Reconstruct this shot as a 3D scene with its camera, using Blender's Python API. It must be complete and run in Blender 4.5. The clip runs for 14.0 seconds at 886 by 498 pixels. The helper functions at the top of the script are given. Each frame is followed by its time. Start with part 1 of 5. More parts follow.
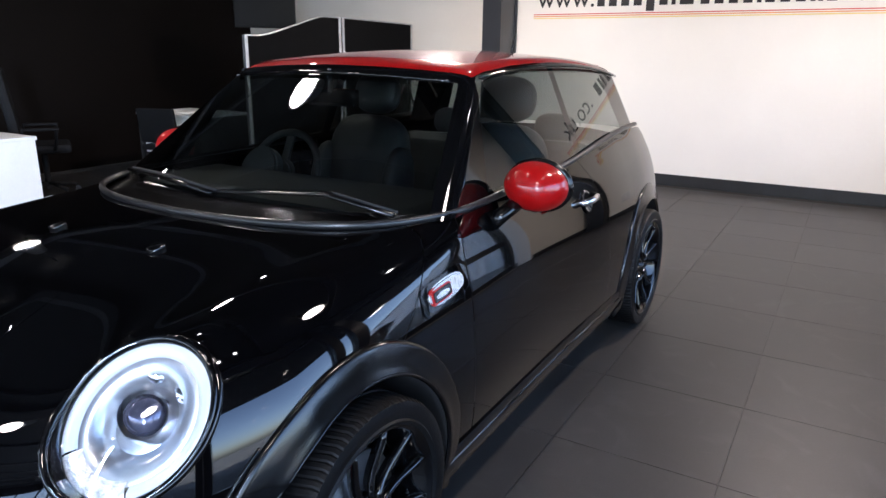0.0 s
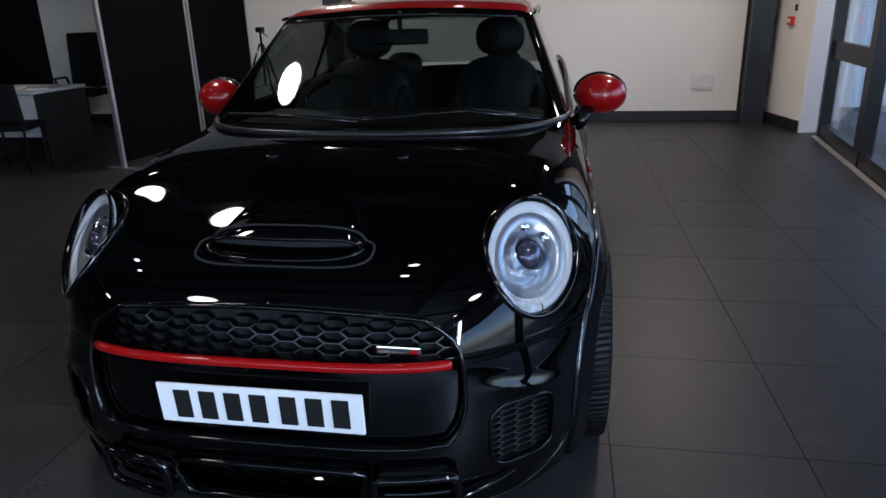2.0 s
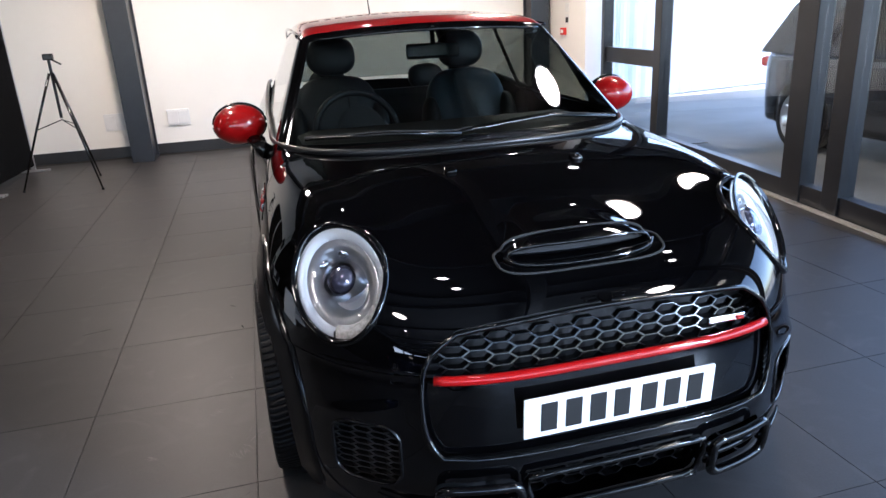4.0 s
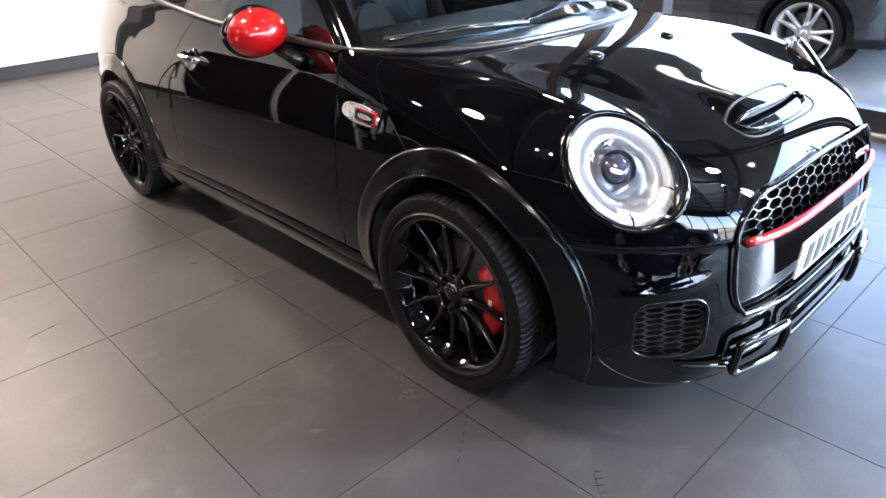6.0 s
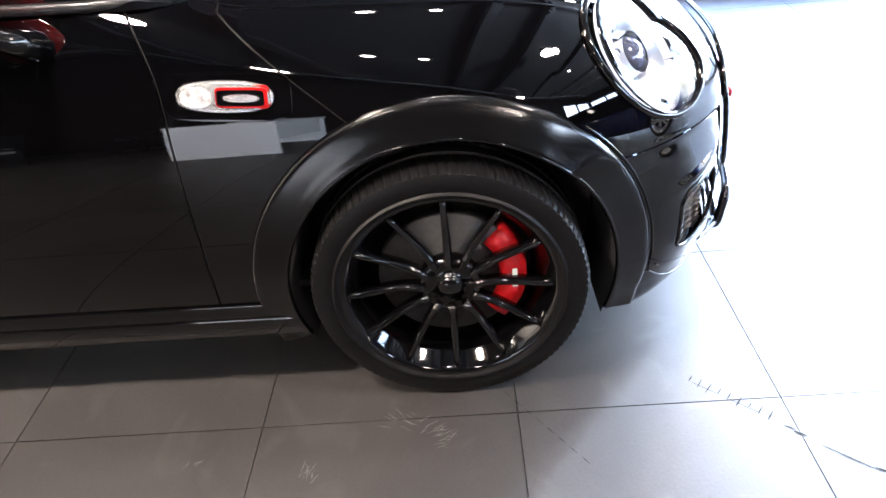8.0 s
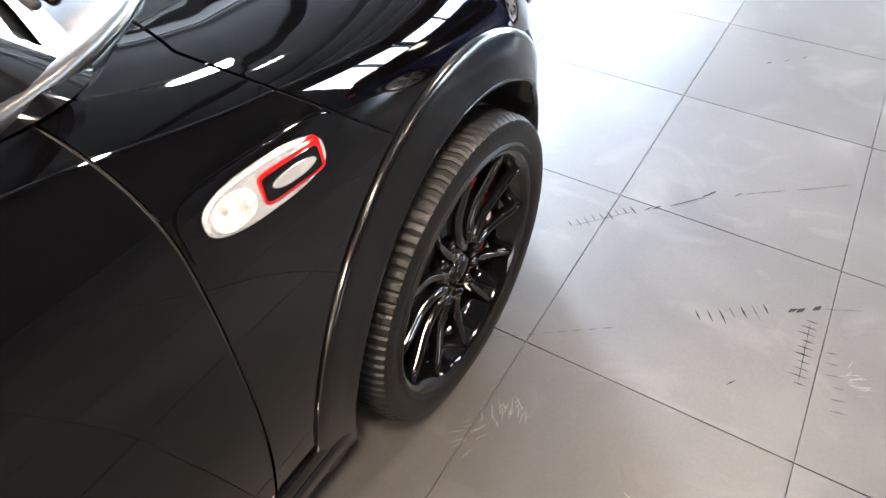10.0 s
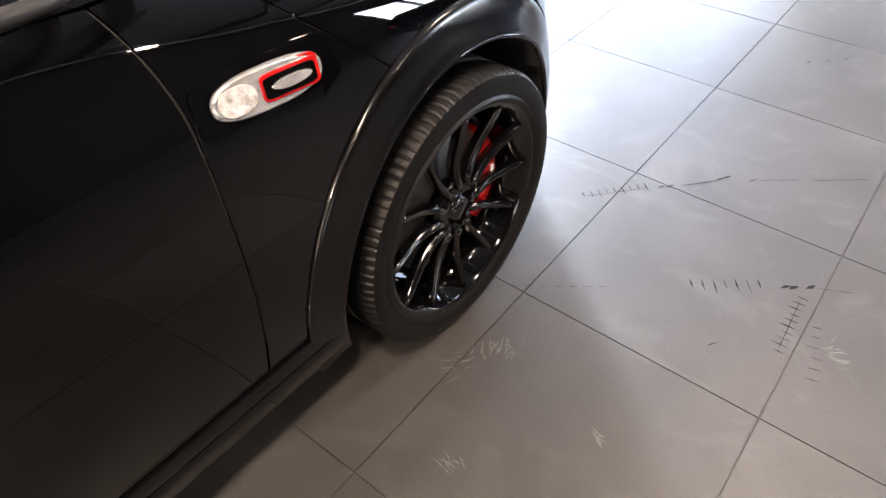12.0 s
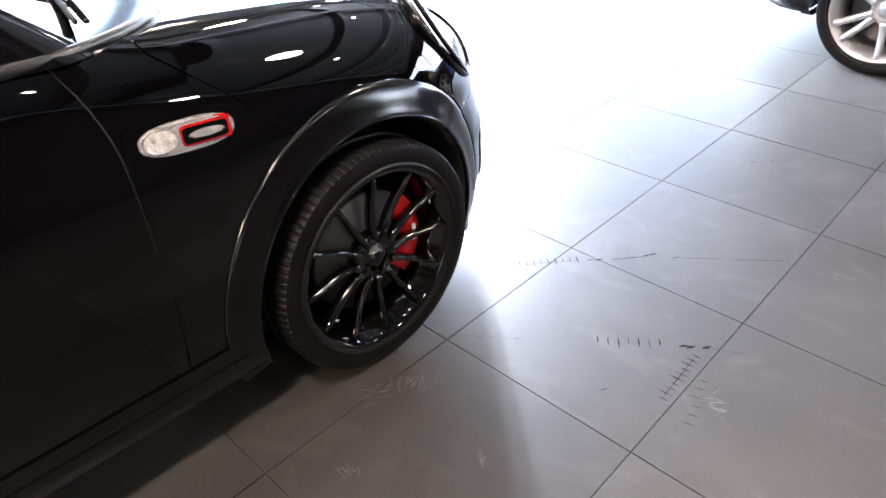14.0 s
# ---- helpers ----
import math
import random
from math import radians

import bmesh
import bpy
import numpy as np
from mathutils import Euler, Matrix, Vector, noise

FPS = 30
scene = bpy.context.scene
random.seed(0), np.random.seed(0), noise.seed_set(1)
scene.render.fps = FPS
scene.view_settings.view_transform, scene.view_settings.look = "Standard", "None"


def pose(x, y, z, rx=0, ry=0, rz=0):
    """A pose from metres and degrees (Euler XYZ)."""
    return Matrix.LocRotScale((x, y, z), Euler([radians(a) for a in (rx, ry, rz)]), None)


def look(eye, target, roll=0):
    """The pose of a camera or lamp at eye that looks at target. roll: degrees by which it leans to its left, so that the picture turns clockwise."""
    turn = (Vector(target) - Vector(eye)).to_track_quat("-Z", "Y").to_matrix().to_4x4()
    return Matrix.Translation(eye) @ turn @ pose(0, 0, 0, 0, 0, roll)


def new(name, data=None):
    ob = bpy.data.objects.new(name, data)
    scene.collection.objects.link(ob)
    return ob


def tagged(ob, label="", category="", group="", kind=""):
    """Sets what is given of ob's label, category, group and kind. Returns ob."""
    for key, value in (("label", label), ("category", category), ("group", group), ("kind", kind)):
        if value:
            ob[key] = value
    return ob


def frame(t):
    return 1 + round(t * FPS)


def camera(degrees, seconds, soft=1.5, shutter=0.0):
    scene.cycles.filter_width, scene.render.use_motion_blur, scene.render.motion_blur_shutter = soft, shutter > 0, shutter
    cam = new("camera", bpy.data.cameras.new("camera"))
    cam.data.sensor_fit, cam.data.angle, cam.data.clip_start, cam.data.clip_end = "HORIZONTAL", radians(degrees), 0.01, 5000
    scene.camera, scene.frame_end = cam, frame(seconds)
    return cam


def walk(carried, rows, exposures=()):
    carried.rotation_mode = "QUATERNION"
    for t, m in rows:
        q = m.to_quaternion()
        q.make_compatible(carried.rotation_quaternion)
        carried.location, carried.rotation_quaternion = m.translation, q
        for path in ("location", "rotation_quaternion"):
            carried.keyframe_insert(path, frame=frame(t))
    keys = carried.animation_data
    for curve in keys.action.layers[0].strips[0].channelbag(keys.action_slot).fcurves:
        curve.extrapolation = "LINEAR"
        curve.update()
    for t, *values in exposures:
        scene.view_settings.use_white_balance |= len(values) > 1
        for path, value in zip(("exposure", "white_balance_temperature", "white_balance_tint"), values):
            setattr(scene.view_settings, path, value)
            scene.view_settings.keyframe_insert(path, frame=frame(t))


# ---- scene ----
import functools

cam = camera(66.1, 14.0)
PATH = [
    (0, (1.69, -1.142, 1.422), (0.716, 0.517, 0.874), 0.7),
    (0.5, (1.515, -1.423, 1.397), (0.738, 0.34, 0.864), 0.1),
    (1, (1.298, -1.67, 1.389), (0.705, 0.155, 0.824), 0.4),
    (1.5, (1.014, -1.921, 1.363), (0.573, -0.074, 0.736), -1.2),
    (2, (0.695, -2.113, 1.352), (0.363, -0.251, 0.701), -1.7),
    (2.2, (0.562, -2.14, 1.34), (0.33, -0.255, 0.715), -1.7),
    (4.3, (-1.037, -2.094, 1.396), (-0.441, -0.3, 0.745), -3.7),
    (4.5, (-1.212, -2.037, 1.4), (-0.538, -0.294, 0.687), -3.9),
    (5, (-1.552, -1.832, 1.361), (-0.806, -0.145, 0.589), -3.6),
    (5.5, (-1.811, -1.561, 1.364), (-0.929, 0.041, 0.555), -3.2),
    (6, (-2.054, -1.327, 1.371), (-0.845, -0.009, 0.477), -2.9),
    (6.5, (-2.161, -1.025, 1.353), (-0.77, 0.065, 0.416), -5.3),
    (7, (-2.221, -0.663, 1.341), (-0.686, 0.116, 0.324), -2.6),
    (7.5, (-2.211, -0.351, 1.342), (-0.618, 0.051, 0.201), -3.4),
    (7.7, (-2.167, -0.238, 1.295), (-0.545, 0.044, 0.16), -4.7),
    (9.8, (-1.319, 0.778, 1.262), (-0.446, -0.396, -0.103), 1.3),
    (10, (-1.275, 0.807, 1.286), (-0.539, -0.416, -0.115), -0.2),
    (10.5, (-1.168, 0.913, 1.286), (-0.632, -0.36, -0.161), 0.6),
    (11, (-1.186, 0.935, 1.277), (-0.719, -0.395, -0.142), 3.6),
    (11.5, (-1.314, 0.93, 1.27), (-0.69, -0.329, -0.154), 2.6),
    (12, (-1.505, 0.9, 1.288), (-0.604, -0.226, -0.098), -0.8),
    (12.5, (-1.641, 0.97, 1.31), (-0.675, -0.258, 0.061), -1.3),
    (13, (-1.774, 0.965, 1.3), (-0.719, -0.229, 0.092), -1.3),
    (13.5, (-1.89, 0.868, 1.317), (-0.748, -0.243, 0.109), -1.0),
    (14, (-1.973, 0.913, 1.334), (-0.813, -0.263, 0.207), -2.1),
]

# exposure follows the film camera: darker while it faces the dark end of the room
EXPOSURES = [(0.0, 3.65, 6000, 18), (1.0, 3.15, 5950, 17), (2.2, 2.35, 5850, 17), (4.3, 4.0, 6150, 17), (5.0, 4.3, 6500, 19), (6.0, 5.35, 6450, 19), (7.0, 6.0, 6450, 18), (7.7, 6.15, 6450, 18), (9.8, 6.55, 7200, 16), (10.5, 6.4, 6400, 11), (11.0, 6.3, 6500, 13), (12.0, 5.95, 7350, 20), (13.0, 5.75, 7100, 20), (14.0, 5.55, 7000, 21)]
walk(cam, [(t, look(eye, target, roll)) for t, eye, target, roll in PATH], EXPOSURES)

# ---- world and light ----
world = bpy.data.worlds.new("sky")
scene.world = world
world.use_nodes = True
wn, wl = world.node_tree.nodes, world.node_tree.links
sky = wn.new("ShaderNodeTexSky")
sky.sky_type, sky.sun_disc, sky.sun_elevation, sky.sun_rotation = "NISHITA", False, radians(50), radians(-98.5)
sky.dust_density = 2.5
wl.new(sky.outputs[0], wn["Background"].inputs[0])
wn["Background"].inputs[1].default_value = 0.15


def lamp(name, kind, energy, m, color=(1, 1, 1), **more):
    data = bpy.data.lights.new(name, kind)
    data.energy, data.color = energy, color
    if "size" in more:
        data.shape, data.size, data.size_y = "RECTANGLE", more["size"], more["size_y"]
    if "disk" in more:
        data.shape, data.size = "DISK", more["disk"]
    if "angle" in more:
        data.angle = more["angle"]
    ob = new(name, data)
    ob.matrix_world = m
    return ob


lamp("sun", "SUN", 3.0, look((-10, -1.5, 12.05), (0, 0, 0)), (1.0, 0.95, 0.88), angle=radians(0.6))

# ---- materials ----


def material(name, color, rough=0.5, metal=0.0, coat=0.0, vary=0.0, scale=8.0, bump=0.0, bscale=60.0, spec=0.5, rvary=0.0, island=0.0, emit=0.0, alt=None, swirl=0.0, world=False, smear=0.0):
    """A surface with stains at a large scale and grain at a small one."""
    m = bpy.data.materials.new(name)
    m.use_nodes = True
    n, l = m.node_tree.nodes, m.node_tree.links
    p = n["Principled BSDF"]
    p.inputs["Base Color"].default_value = (*color, 1)
    p.inputs["Roughness"].default_value, p.inputs["Metallic"].default_value = rough, metal
    p.inputs["Coat Weight"].default_value, p.inputs["Coat Roughness"].default_value = coat, 0.02
    p.inputs["Specular IOR Level"].default_value = spec
    if emit:
        p.inputs["Emission Color"].default_value, p.inputs["Emission Strength"].default_value = (*color, 1), emit
    if vary or bump or rvary or island:
        at = n.new("ShaderNodeTexCoord")
        big, fine = n.new("ShaderNodeTexNoise"), n.new("ShaderNodeTexNoise")
        big.inputs["Scale"].default_value, big.inputs["Detail"].default_value = scale, 5
        fine.inputs["Scale"].default_value, fine.inputs["Detail"].default_value = bscale, 3
        big.inputs["Distortion"].default_value = swirl
        where = n.new("ShaderNodeNewGeometry").outputs["Position"] if world else at.outputs["Object"]
        for t in (big, fine):
            l.new(where, t.inputs["Vector"])
        if vary:
            both = n.new("ShaderNodeMix")
            both.data_type = "FLOAT"
            both.inputs[0].default_value = 0.35
            l.new(big.outputs["Fac"], both.inputs[2])
            l.new(fine.outputs["Fac"], both.inputs[3])
            ramp = n.new("ShaderNodeMix")
            ramp.data_type = "RGBA"
            ramp.inputs["A"].default_value = (*[c * (1 - vary) for c in color], 1)
            ramp.inputs["B"].default_value = (*[min(1, c * (1 + vary)) for c in (alt or color)], 1)
            spread = n.new("ShaderNodeMapRange")
            spread.inputs["From Min"].default_value, spread.inputs["From Max"].default_value = 0.32, 0.68
            l.new(both.outputs[0], spread.inputs["Value"])
            l.new(spread.outputs[0], ramp.inputs["Factor"])
            out = ramp.outputs["Result"]
            if smear:
                dust, thr, add = n.new("ShaderNodeTexNoise"), n.new("ShaderNodeMapRange"), n.new("ShaderNodeMix")
                dust.inputs["Scale"].default_value, dust.inputs["Detail"].default_value, dust.inputs["Distortion"].default_value = 3.4, 9.0, 2.2
                thr.inputs["From Min"].default_value, thr.inputs["From Max"].default_value, thr.inputs["To Max"].default_value = 0.56, 0.78, smear
                add.data_type = "RGBA"
                add.inputs["B"].default_value = (*[min(1, c * 3.2) for c in color], 1)
                l.new(where, dust.inputs["Vector"])
                l.new(dust.outputs["Fac"], thr.inputs["Value"])
                l.new(thr.outputs[0], add.inputs["Factor"])
                l.new(out, add.inputs["A"])
                out = add.outputs["Result"]
            if island:
                info = n.new("ShaderNodeObjectInfo")
                hsv = n.new("ShaderNodeHueSaturation")
                far = n.new("ShaderNodeMapRange")
                far.inputs["To Min"].default_value, far.inputs["To Max"].default_value = 1 - island, 1 + island
                l.new(info.outputs["Random"], far.inputs["Value"])
                l.new(far.outputs[0], hsv.inputs["Value"])
                l.new(out, hsv.inputs["Color"])
                out = hsv.outputs[0]
            l.new(out, p.inputs["Base Color"])
        if rvary:
            rr = n.new("ShaderNodeMapRange")
            rr.inputs["From Min"].default_value, rr.inputs["From Max"].default_value = 0.3, 0.7
            rr.inputs["To Min"].default_value, rr.inputs["To Max"].default_value = max(0.02, rough - rvary), rough + rvary
            l.new(big.outputs["Fac"], rr.inputs["Value"])
            l.new(rr.outputs[0], p.inputs["Roughness"])
        if bump:
            b = n.new("ShaderNodeBump")
            b.inputs["Strength"].default_value, b.inputs["Distance"].default_value = bump, 0.002
            l.new(fine.outputs["Fac"], b.inputs["Height"])
            l.new(b.outputs[0], p.inputs["Normal"])
    return m


def clear_glass(name, tint=(0.9, 0.95, 0.95), gloss=1.0, base=0.045):
    """A thin pane: lets light straight through and mirrors at a slant."""
    m = bpy.data.materials.new(name)
    m.use_nodes = True
    n, l = m.node_tree.nodes, m.node_tree.links
    n.remove(n["Principled BSDF"])
    see, shine, mix, slant = n.new("ShaderNodeBsdfTransparent"), n.new("ShaderNodeBsdfGlossy"), n.new("ShaderNodeMixShader"), n.new("ShaderNodeLayerWeight")
    power, grow = n.new("ShaderNodeMath"), n.new("ShaderNodeMath")
    power.operation, grow.operation = "POWER", "MULTIPLY_ADD"
    power.inputs[1].default_value, grow.inputs[1].default_value, grow.inputs[2].default_value = 5.0, 0.95, base
    slant.inputs["Blend"].default_value = 0.5
    l.new(slant.outputs["Facing"], power.inputs[0])
    l.new(power.outputs[0], grow.inputs[0])
    see.inputs[0].default_value = (*tint, 1)
    shine.inputs["Roughness"].default_value = 0.01
    shine.inputs[0].default_value = (gloss, gloss, gloss, 1)
    l.new(grow.outputs[0], mix.inputs[0])
    l.new(see.outputs[0], mix.inputs[1])
    l.new(shine.outputs[0], mix.inputs[2])
    l.new(mix.outputs[0], n["Material Output"].inputs[0])
    return m


M = dict(
    paint=material("black_paint", (0.0007, 0.0007, 0.0009), 0.025, vary=0.2, scale=3),
    red=material("red_paint", (0.30, 0.003, 0.003), 0.35, spec=0.1, coat=1.0, vary=0.06, scale=3),
    plastic=material("black_plastic", (0.0013, 0.0013, 0.0015), 0.17, spec=0.42, vary=0.3, scale=20, bump=0.03, bscale=900),
    gloss=material("gloss_black", (0.0015, 0.0015, 0.0017), 0.05, vary=0.2, scale=9),
    matte=material("matte_black", (0.006, 0.006, 0.007), 0.8, vary=0.3, scale=12),
    duct=material("grey_plastic", (0.012, 0.012, 0.0125), 0.4, vary=0.3, scale=20),
    rubber=material("tyre_rubber", (0.003, 0.003, 0.0032), 0.42, spec=0.17, vary=0.35, scale=14, bump=0.4, bscale=260),
    rim=material("rim_black", (0.0012, 0.0012, 0.0014), 0.06, vary=0.2, scale=9),
    chrome=material("chrome", (0.78, 0.78, 0.8), 0.07, 1.0, vary=0.05, scale=9),
    satin=material("satin_chrome", (0.72, 0.72, 0.73), 0.2, 0.8, vary=0.12, scale=30),
    silver=material("silver_alloy", (0.55, 0.56, 0.58), 0.28, 0.9, vary=0.08, scale=9),
    disc=material("brake_disc", (0.06, 0.058, 0.058), 0.45, 0.7, vary=0.2, scale=30),
    caliper=material("red_caliper", (0.6, 0.01, 0.012), 0.3, coat=0.5, vary=0.1, scale=30),
    glass=clear_glass("car_glass", (0.38, 0.42, 0.41), base=0.06),
    lens=clear_glass("lamp_lens", (0.97, 0.98, 1.0)),
    pane=clear_glass("window_glass", (0.94, 0.97, 0.98), base=0.03),
    mirror=material("mirror_glass", (0.85, 0.87, 0.88), 0.02, 1.0),
    drl=material("running_light", (0.44, 0.45, 0.46), 0.3, vary=0.03),
    crystal=material("crystal_lens", (0.62, 0.60, 0.58), 0.12, 0.5, vary=0.5, scale=70, bump=0.9, bscale=160),
    bowl=material("lamp_bowl", (0.36, 0.37, 0.39), 0.28, 0.85, vary=0.15, scale=14),
    projector=material("projector_glass", (0.10, 0.10, 0.14), 0.04, 0.7),
    seat=material("seat_leather", (0.02, 0.02, 0.021), 0.45, vary=0.25, scale=10, bump=0.3, bscale=300),
    seat_blue=material("seat_cover", (0.03, 0.05, 0.066), 0.35, vary=0.25, scale=9),
    dash=material("dashboard", (0.02, 0.02, 0.021), 0.6, vary=0.25, scale=12, bump=0.3, bscale=400),
    plate=material("plate_white", (0.8, 0.8, 0.78), 0.35, vary=0.04, scale=14),
    ink=material("plate_black", (0.01, 0.01, 0.01), 0.5),
    belt=material("belt_trim", (0.012, 0.012, 0.013), 0.3, 0.1, vary=0.2, scale=9),
    tile=material("floor_tile", (0.026, 0.0249, 0.0245), 0.46, spec=0.32, vary=0.24, scale=2.4, bump=0.10, bscale=130, rvary=0.012, swirl=1.2, world=True, smear=0.24, island=0.10),
    grout=material("grout", (0.034, 0.033, 0.032), 0.8, vary=0.3, scale=9),
    wall=material("white_wall", (0.80, 0.765, 0.70), 0.65, vary=0.035, scale=1.4, bump=0.12, bscale=120),
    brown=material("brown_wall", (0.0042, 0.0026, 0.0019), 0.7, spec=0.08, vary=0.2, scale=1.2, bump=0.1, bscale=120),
    ceil=material("ceiling_paint", (0.035, 0.035, 0.035), 0.8, vary=0.1, scale=2),
    beam=material("painted_steel", (0.045, 0.046, 0.048), 0.55, 0.0, vary=0.15, scale=5),
    skirt=material("skirting_black", (0.018, 0.018, 0.019), 0.4, vary=0.2, scale=6),
    steel=material("painted_steel", (0.016, 0.018, 0.023), 0.35, vary=0.2, scale=4, bump=0.05, bscale=80),
    alu=material("dark_aluminium", (0.009, 0.010, 0.013), 0.35, 0.1, vary=0.2, scale=5),
    strip=material("threshold_strip", (0.55, 0.54, 0.5), 0.35, 0.6, vary=0.15, scale=20),
    screen=material("screen_fabric", (0.003, 0.003, 0.0032), 0.9, spec=0.05, vary=0.3, scale=20, bump=0.3, bscale=500),
    post=material("silver_post", (0.5, 0.5, 0.51), 0.35, 0.8, vary=0.1, scale=20),
    desk=material("desk_white", (0.7, 0.69, 0.67), 0.4, vary=0.04, scale=5),
    desk_dark=material("desk_grey", (0.025, 0.024, 0.023), 0.5, vary=0.2, scale=7),
    chair=material("chair_black", (0.004, 0.004, 0.0045), 0.7, spec=0.2, vary=0.3, scale=20, bump=0.3, bscale=300),
    paper=material("paper", (0.75, 0.74, 0.7), 0.7, vary=0.05, scale=20),
    socket=material("socket_white", (0.72, 0.71, 0.69), 0.35, vary=0.03, scale=20),
    brass=material("door_brass", (0.3, 0.24, 0.15), 0.3, 0.9, vary=0.2, scale=30),
    tv=material("tv_black", (0.004, 0.004, 0.004), 0.5, spec=0.1, vary=0.2, scale=9),
    bar=material("sign_dark", (0.015, 0.014, 0.014), 0.6),
    orange=material("sign_orange", (0.75, 0.28, 0.05), 0.6),
    redsign=material("sign_red", (0.6, 0.03, 0.02), 0.6),
    blue=material("notice_blue", (0.03, 0.12, 0.45), 0.6),
    yellow=material("sign_yellow", (0.8, 0.6, 0.15), 0.6),
    suv=material("grey_car_paint", (0.03, 0.031, 0.034), 0.25, 0.4, coat=1.0, vary=0.1, scale=4),
    navy=material("navy_car_paint", (0.006, 0.012, 0.05), 0.2, coat=1.0, vary=0.1, scale=4),
    yard=material("yard_ground", (0.15, 0.15, 0.14), 0.85, vary=0.3, scale=1.3, bump=0.6, bscale=60),
    clad=material("white_cladding", (0.78, 0.80, 0.82), 0.45, vary=0.06, scale=1.2),
    scuff=material("scuff_mark", (0.068, 0.066, 0.064), 0.7, vary=0.4, scale=90),
    grey_scuff=material("grey_mark", (0.018, 0.018, 0.018), 0.8, spec=0.1),
    dark_scuff=material("rubber_mark", (0.005, 0.005, 0.005), 0.8, spec=0.1),
    spot=material("spot_glow", (1.0, 0.95, 0.88), 0.5, emit=8),
    glow=material("lamp_glow", (1.0, 0.93, 0.82), 0.5, emit=4),
)
M["pane"].use_backface_culling = False

# ---- mesh helpers ----


def mesh_of(name, verts, faces, mat, smooth=True, normals=None):
    me = bpy.data.meshes.new(name)
    me.from_pydata([tuple(map(float, v)) for v in verts], [], [tuple(map(int, f)) for f in faces])
    me.materials.append(mat)
    if smooth:
        me.polygons.foreach_set("use_smooth", [True] * len(me.polygons))
    if normals is not None:
        me.normals_split_custom_set_from_vertices([tuple(map(float, n)) for n in normals])
    me.update()
    return me


def bm_mesh(name, bm, mat, smooth=False):
    bmesh.ops.recalc_face_normals(bm, faces=bm.faces)
    me = bpy.data.meshes.new(name)
    bm.to_mesh(me)
    bm.free()
    me.materials.append(mat)
    if smooth:
        me.polygons.foreach_set("use_smooth", [True] * len(me.polygons))
    return me


def part(name, bm, mat, parent, label="", smooth=False, m=None):
    """Links a bmesh or a mesh as one object under a thing or a part."""
    me = bm_mesh(name, bm, mat, smooth) if isinstance(bm, bmesh.types.BMesh) else bm
    ob = new(name, me)
    ob.parent = parent
    if m is not None:
        ob.matrix_basis = m
    return tagged(ob, label)


def thing(name, label, category, m=None, group="", kind="", me=None):
    ob = new(name, me)
    if m is not None:
        ob.matrix_world = m
    return tagged(ob, label, category, group, kind)


def box(size, at=(0, 0, 0), bevel=0.004, bm=None, rot=None):
    own = bmesh.new()
    bmesh.ops.create_cube(own, size=1.0)
    bmesh.ops.scale(own, vec=size, verts=own.verts)
    if bevel:
        bmesh.ops.bevel(own, geom=own.edges[:], offset=min(bevel, min(size) * 0.4), segments=2, affect="EDGES", profile=0.6)
    bmesh.ops.transform(own, matrix=Matrix.Translation(at) @ (rot or Matrix()), verts=own.verts)
    if bm is None:
        return own
    tmp = bpy.data.meshes.new("tmp")
    own.to_mesh(tmp)
    own.free()
    bm.from_mesh(tmp)
    bpy.data.meshes.remove(tmp)
    return bm


def cylinder(r, depth, at=(0, 0, 0), rot=None, seg=32, bevel=0.003, r2=None):
    bm = bmesh.new()
    bmesh.ops.create_cone(bm, cap_ends=True, segments=seg, radius1=r, radius2=r if r2 is None else r2, depth=depth)
    if bevel:
        rims = [e for e in bm.edges if any(len(f.verts) > 4 for f in e.link_faces)]
        bmesh.ops.bevel(bm, geom=rims, offset=bevel, segments=2, affect="EDGES")
    bmesh.ops.transform(bm, matrix=Matrix.Translation(at) @ (rot or Matrix()), verts=bm.verts)
    return bm


def tube(name, pts, r, mat, closed=False, seg=10, flat=1.0):
    """A round bar along points; flat squeezes it upright."""
    pts = np.asarray(pts, float)
    n = len(pts)
    tang = (np.roll(pts, -1, 0) - np.roll(pts, 1, 0)) if closed else np.gradient(pts, axis=0)
    tang /= np.linalg.norm(tang, axis=1)[:, None] + 1e-9
    up = np.array([0, 0, 1.0]) if np.abs(tang[:, 2]).mean() < 0.7 else np.array([1.0, 0, 0])
    side = np.cross(tang, up)
    side /= np.linalg.norm(side, axis=1)[:, None] + 1e-9
    upn = np.cross(side, tang)
    rr = np.broadcast_to(np.asarray(r, float), (n,))
    verts, faces = [], []
    for i in range(n):
        for k in range(seg):
            a = 2 * math.pi * k / seg
            verts.append(pts[i] + rr[i] * (math.cos(a) * side[i] + flat * math.sin(a) * upn[i]))
    for i in range(n if closed else n - 1):
        j = (i + 1) % n
        for k in range(seg):
            q = (k + 1) % seg
            faces.append((i * seg + k, i * seg + q, j * seg + q, j * seg + k))
    if not closed:
        faces += [tuple(range(seg))[::-1], tuple((n - 1) * seg + k for k in range(seg))]
    bm = bmesh.new()
    bm.from_mesh(mesh_of("tmp", verts, faces, mat))
    return bm_mesh(name, bm, mat, True)


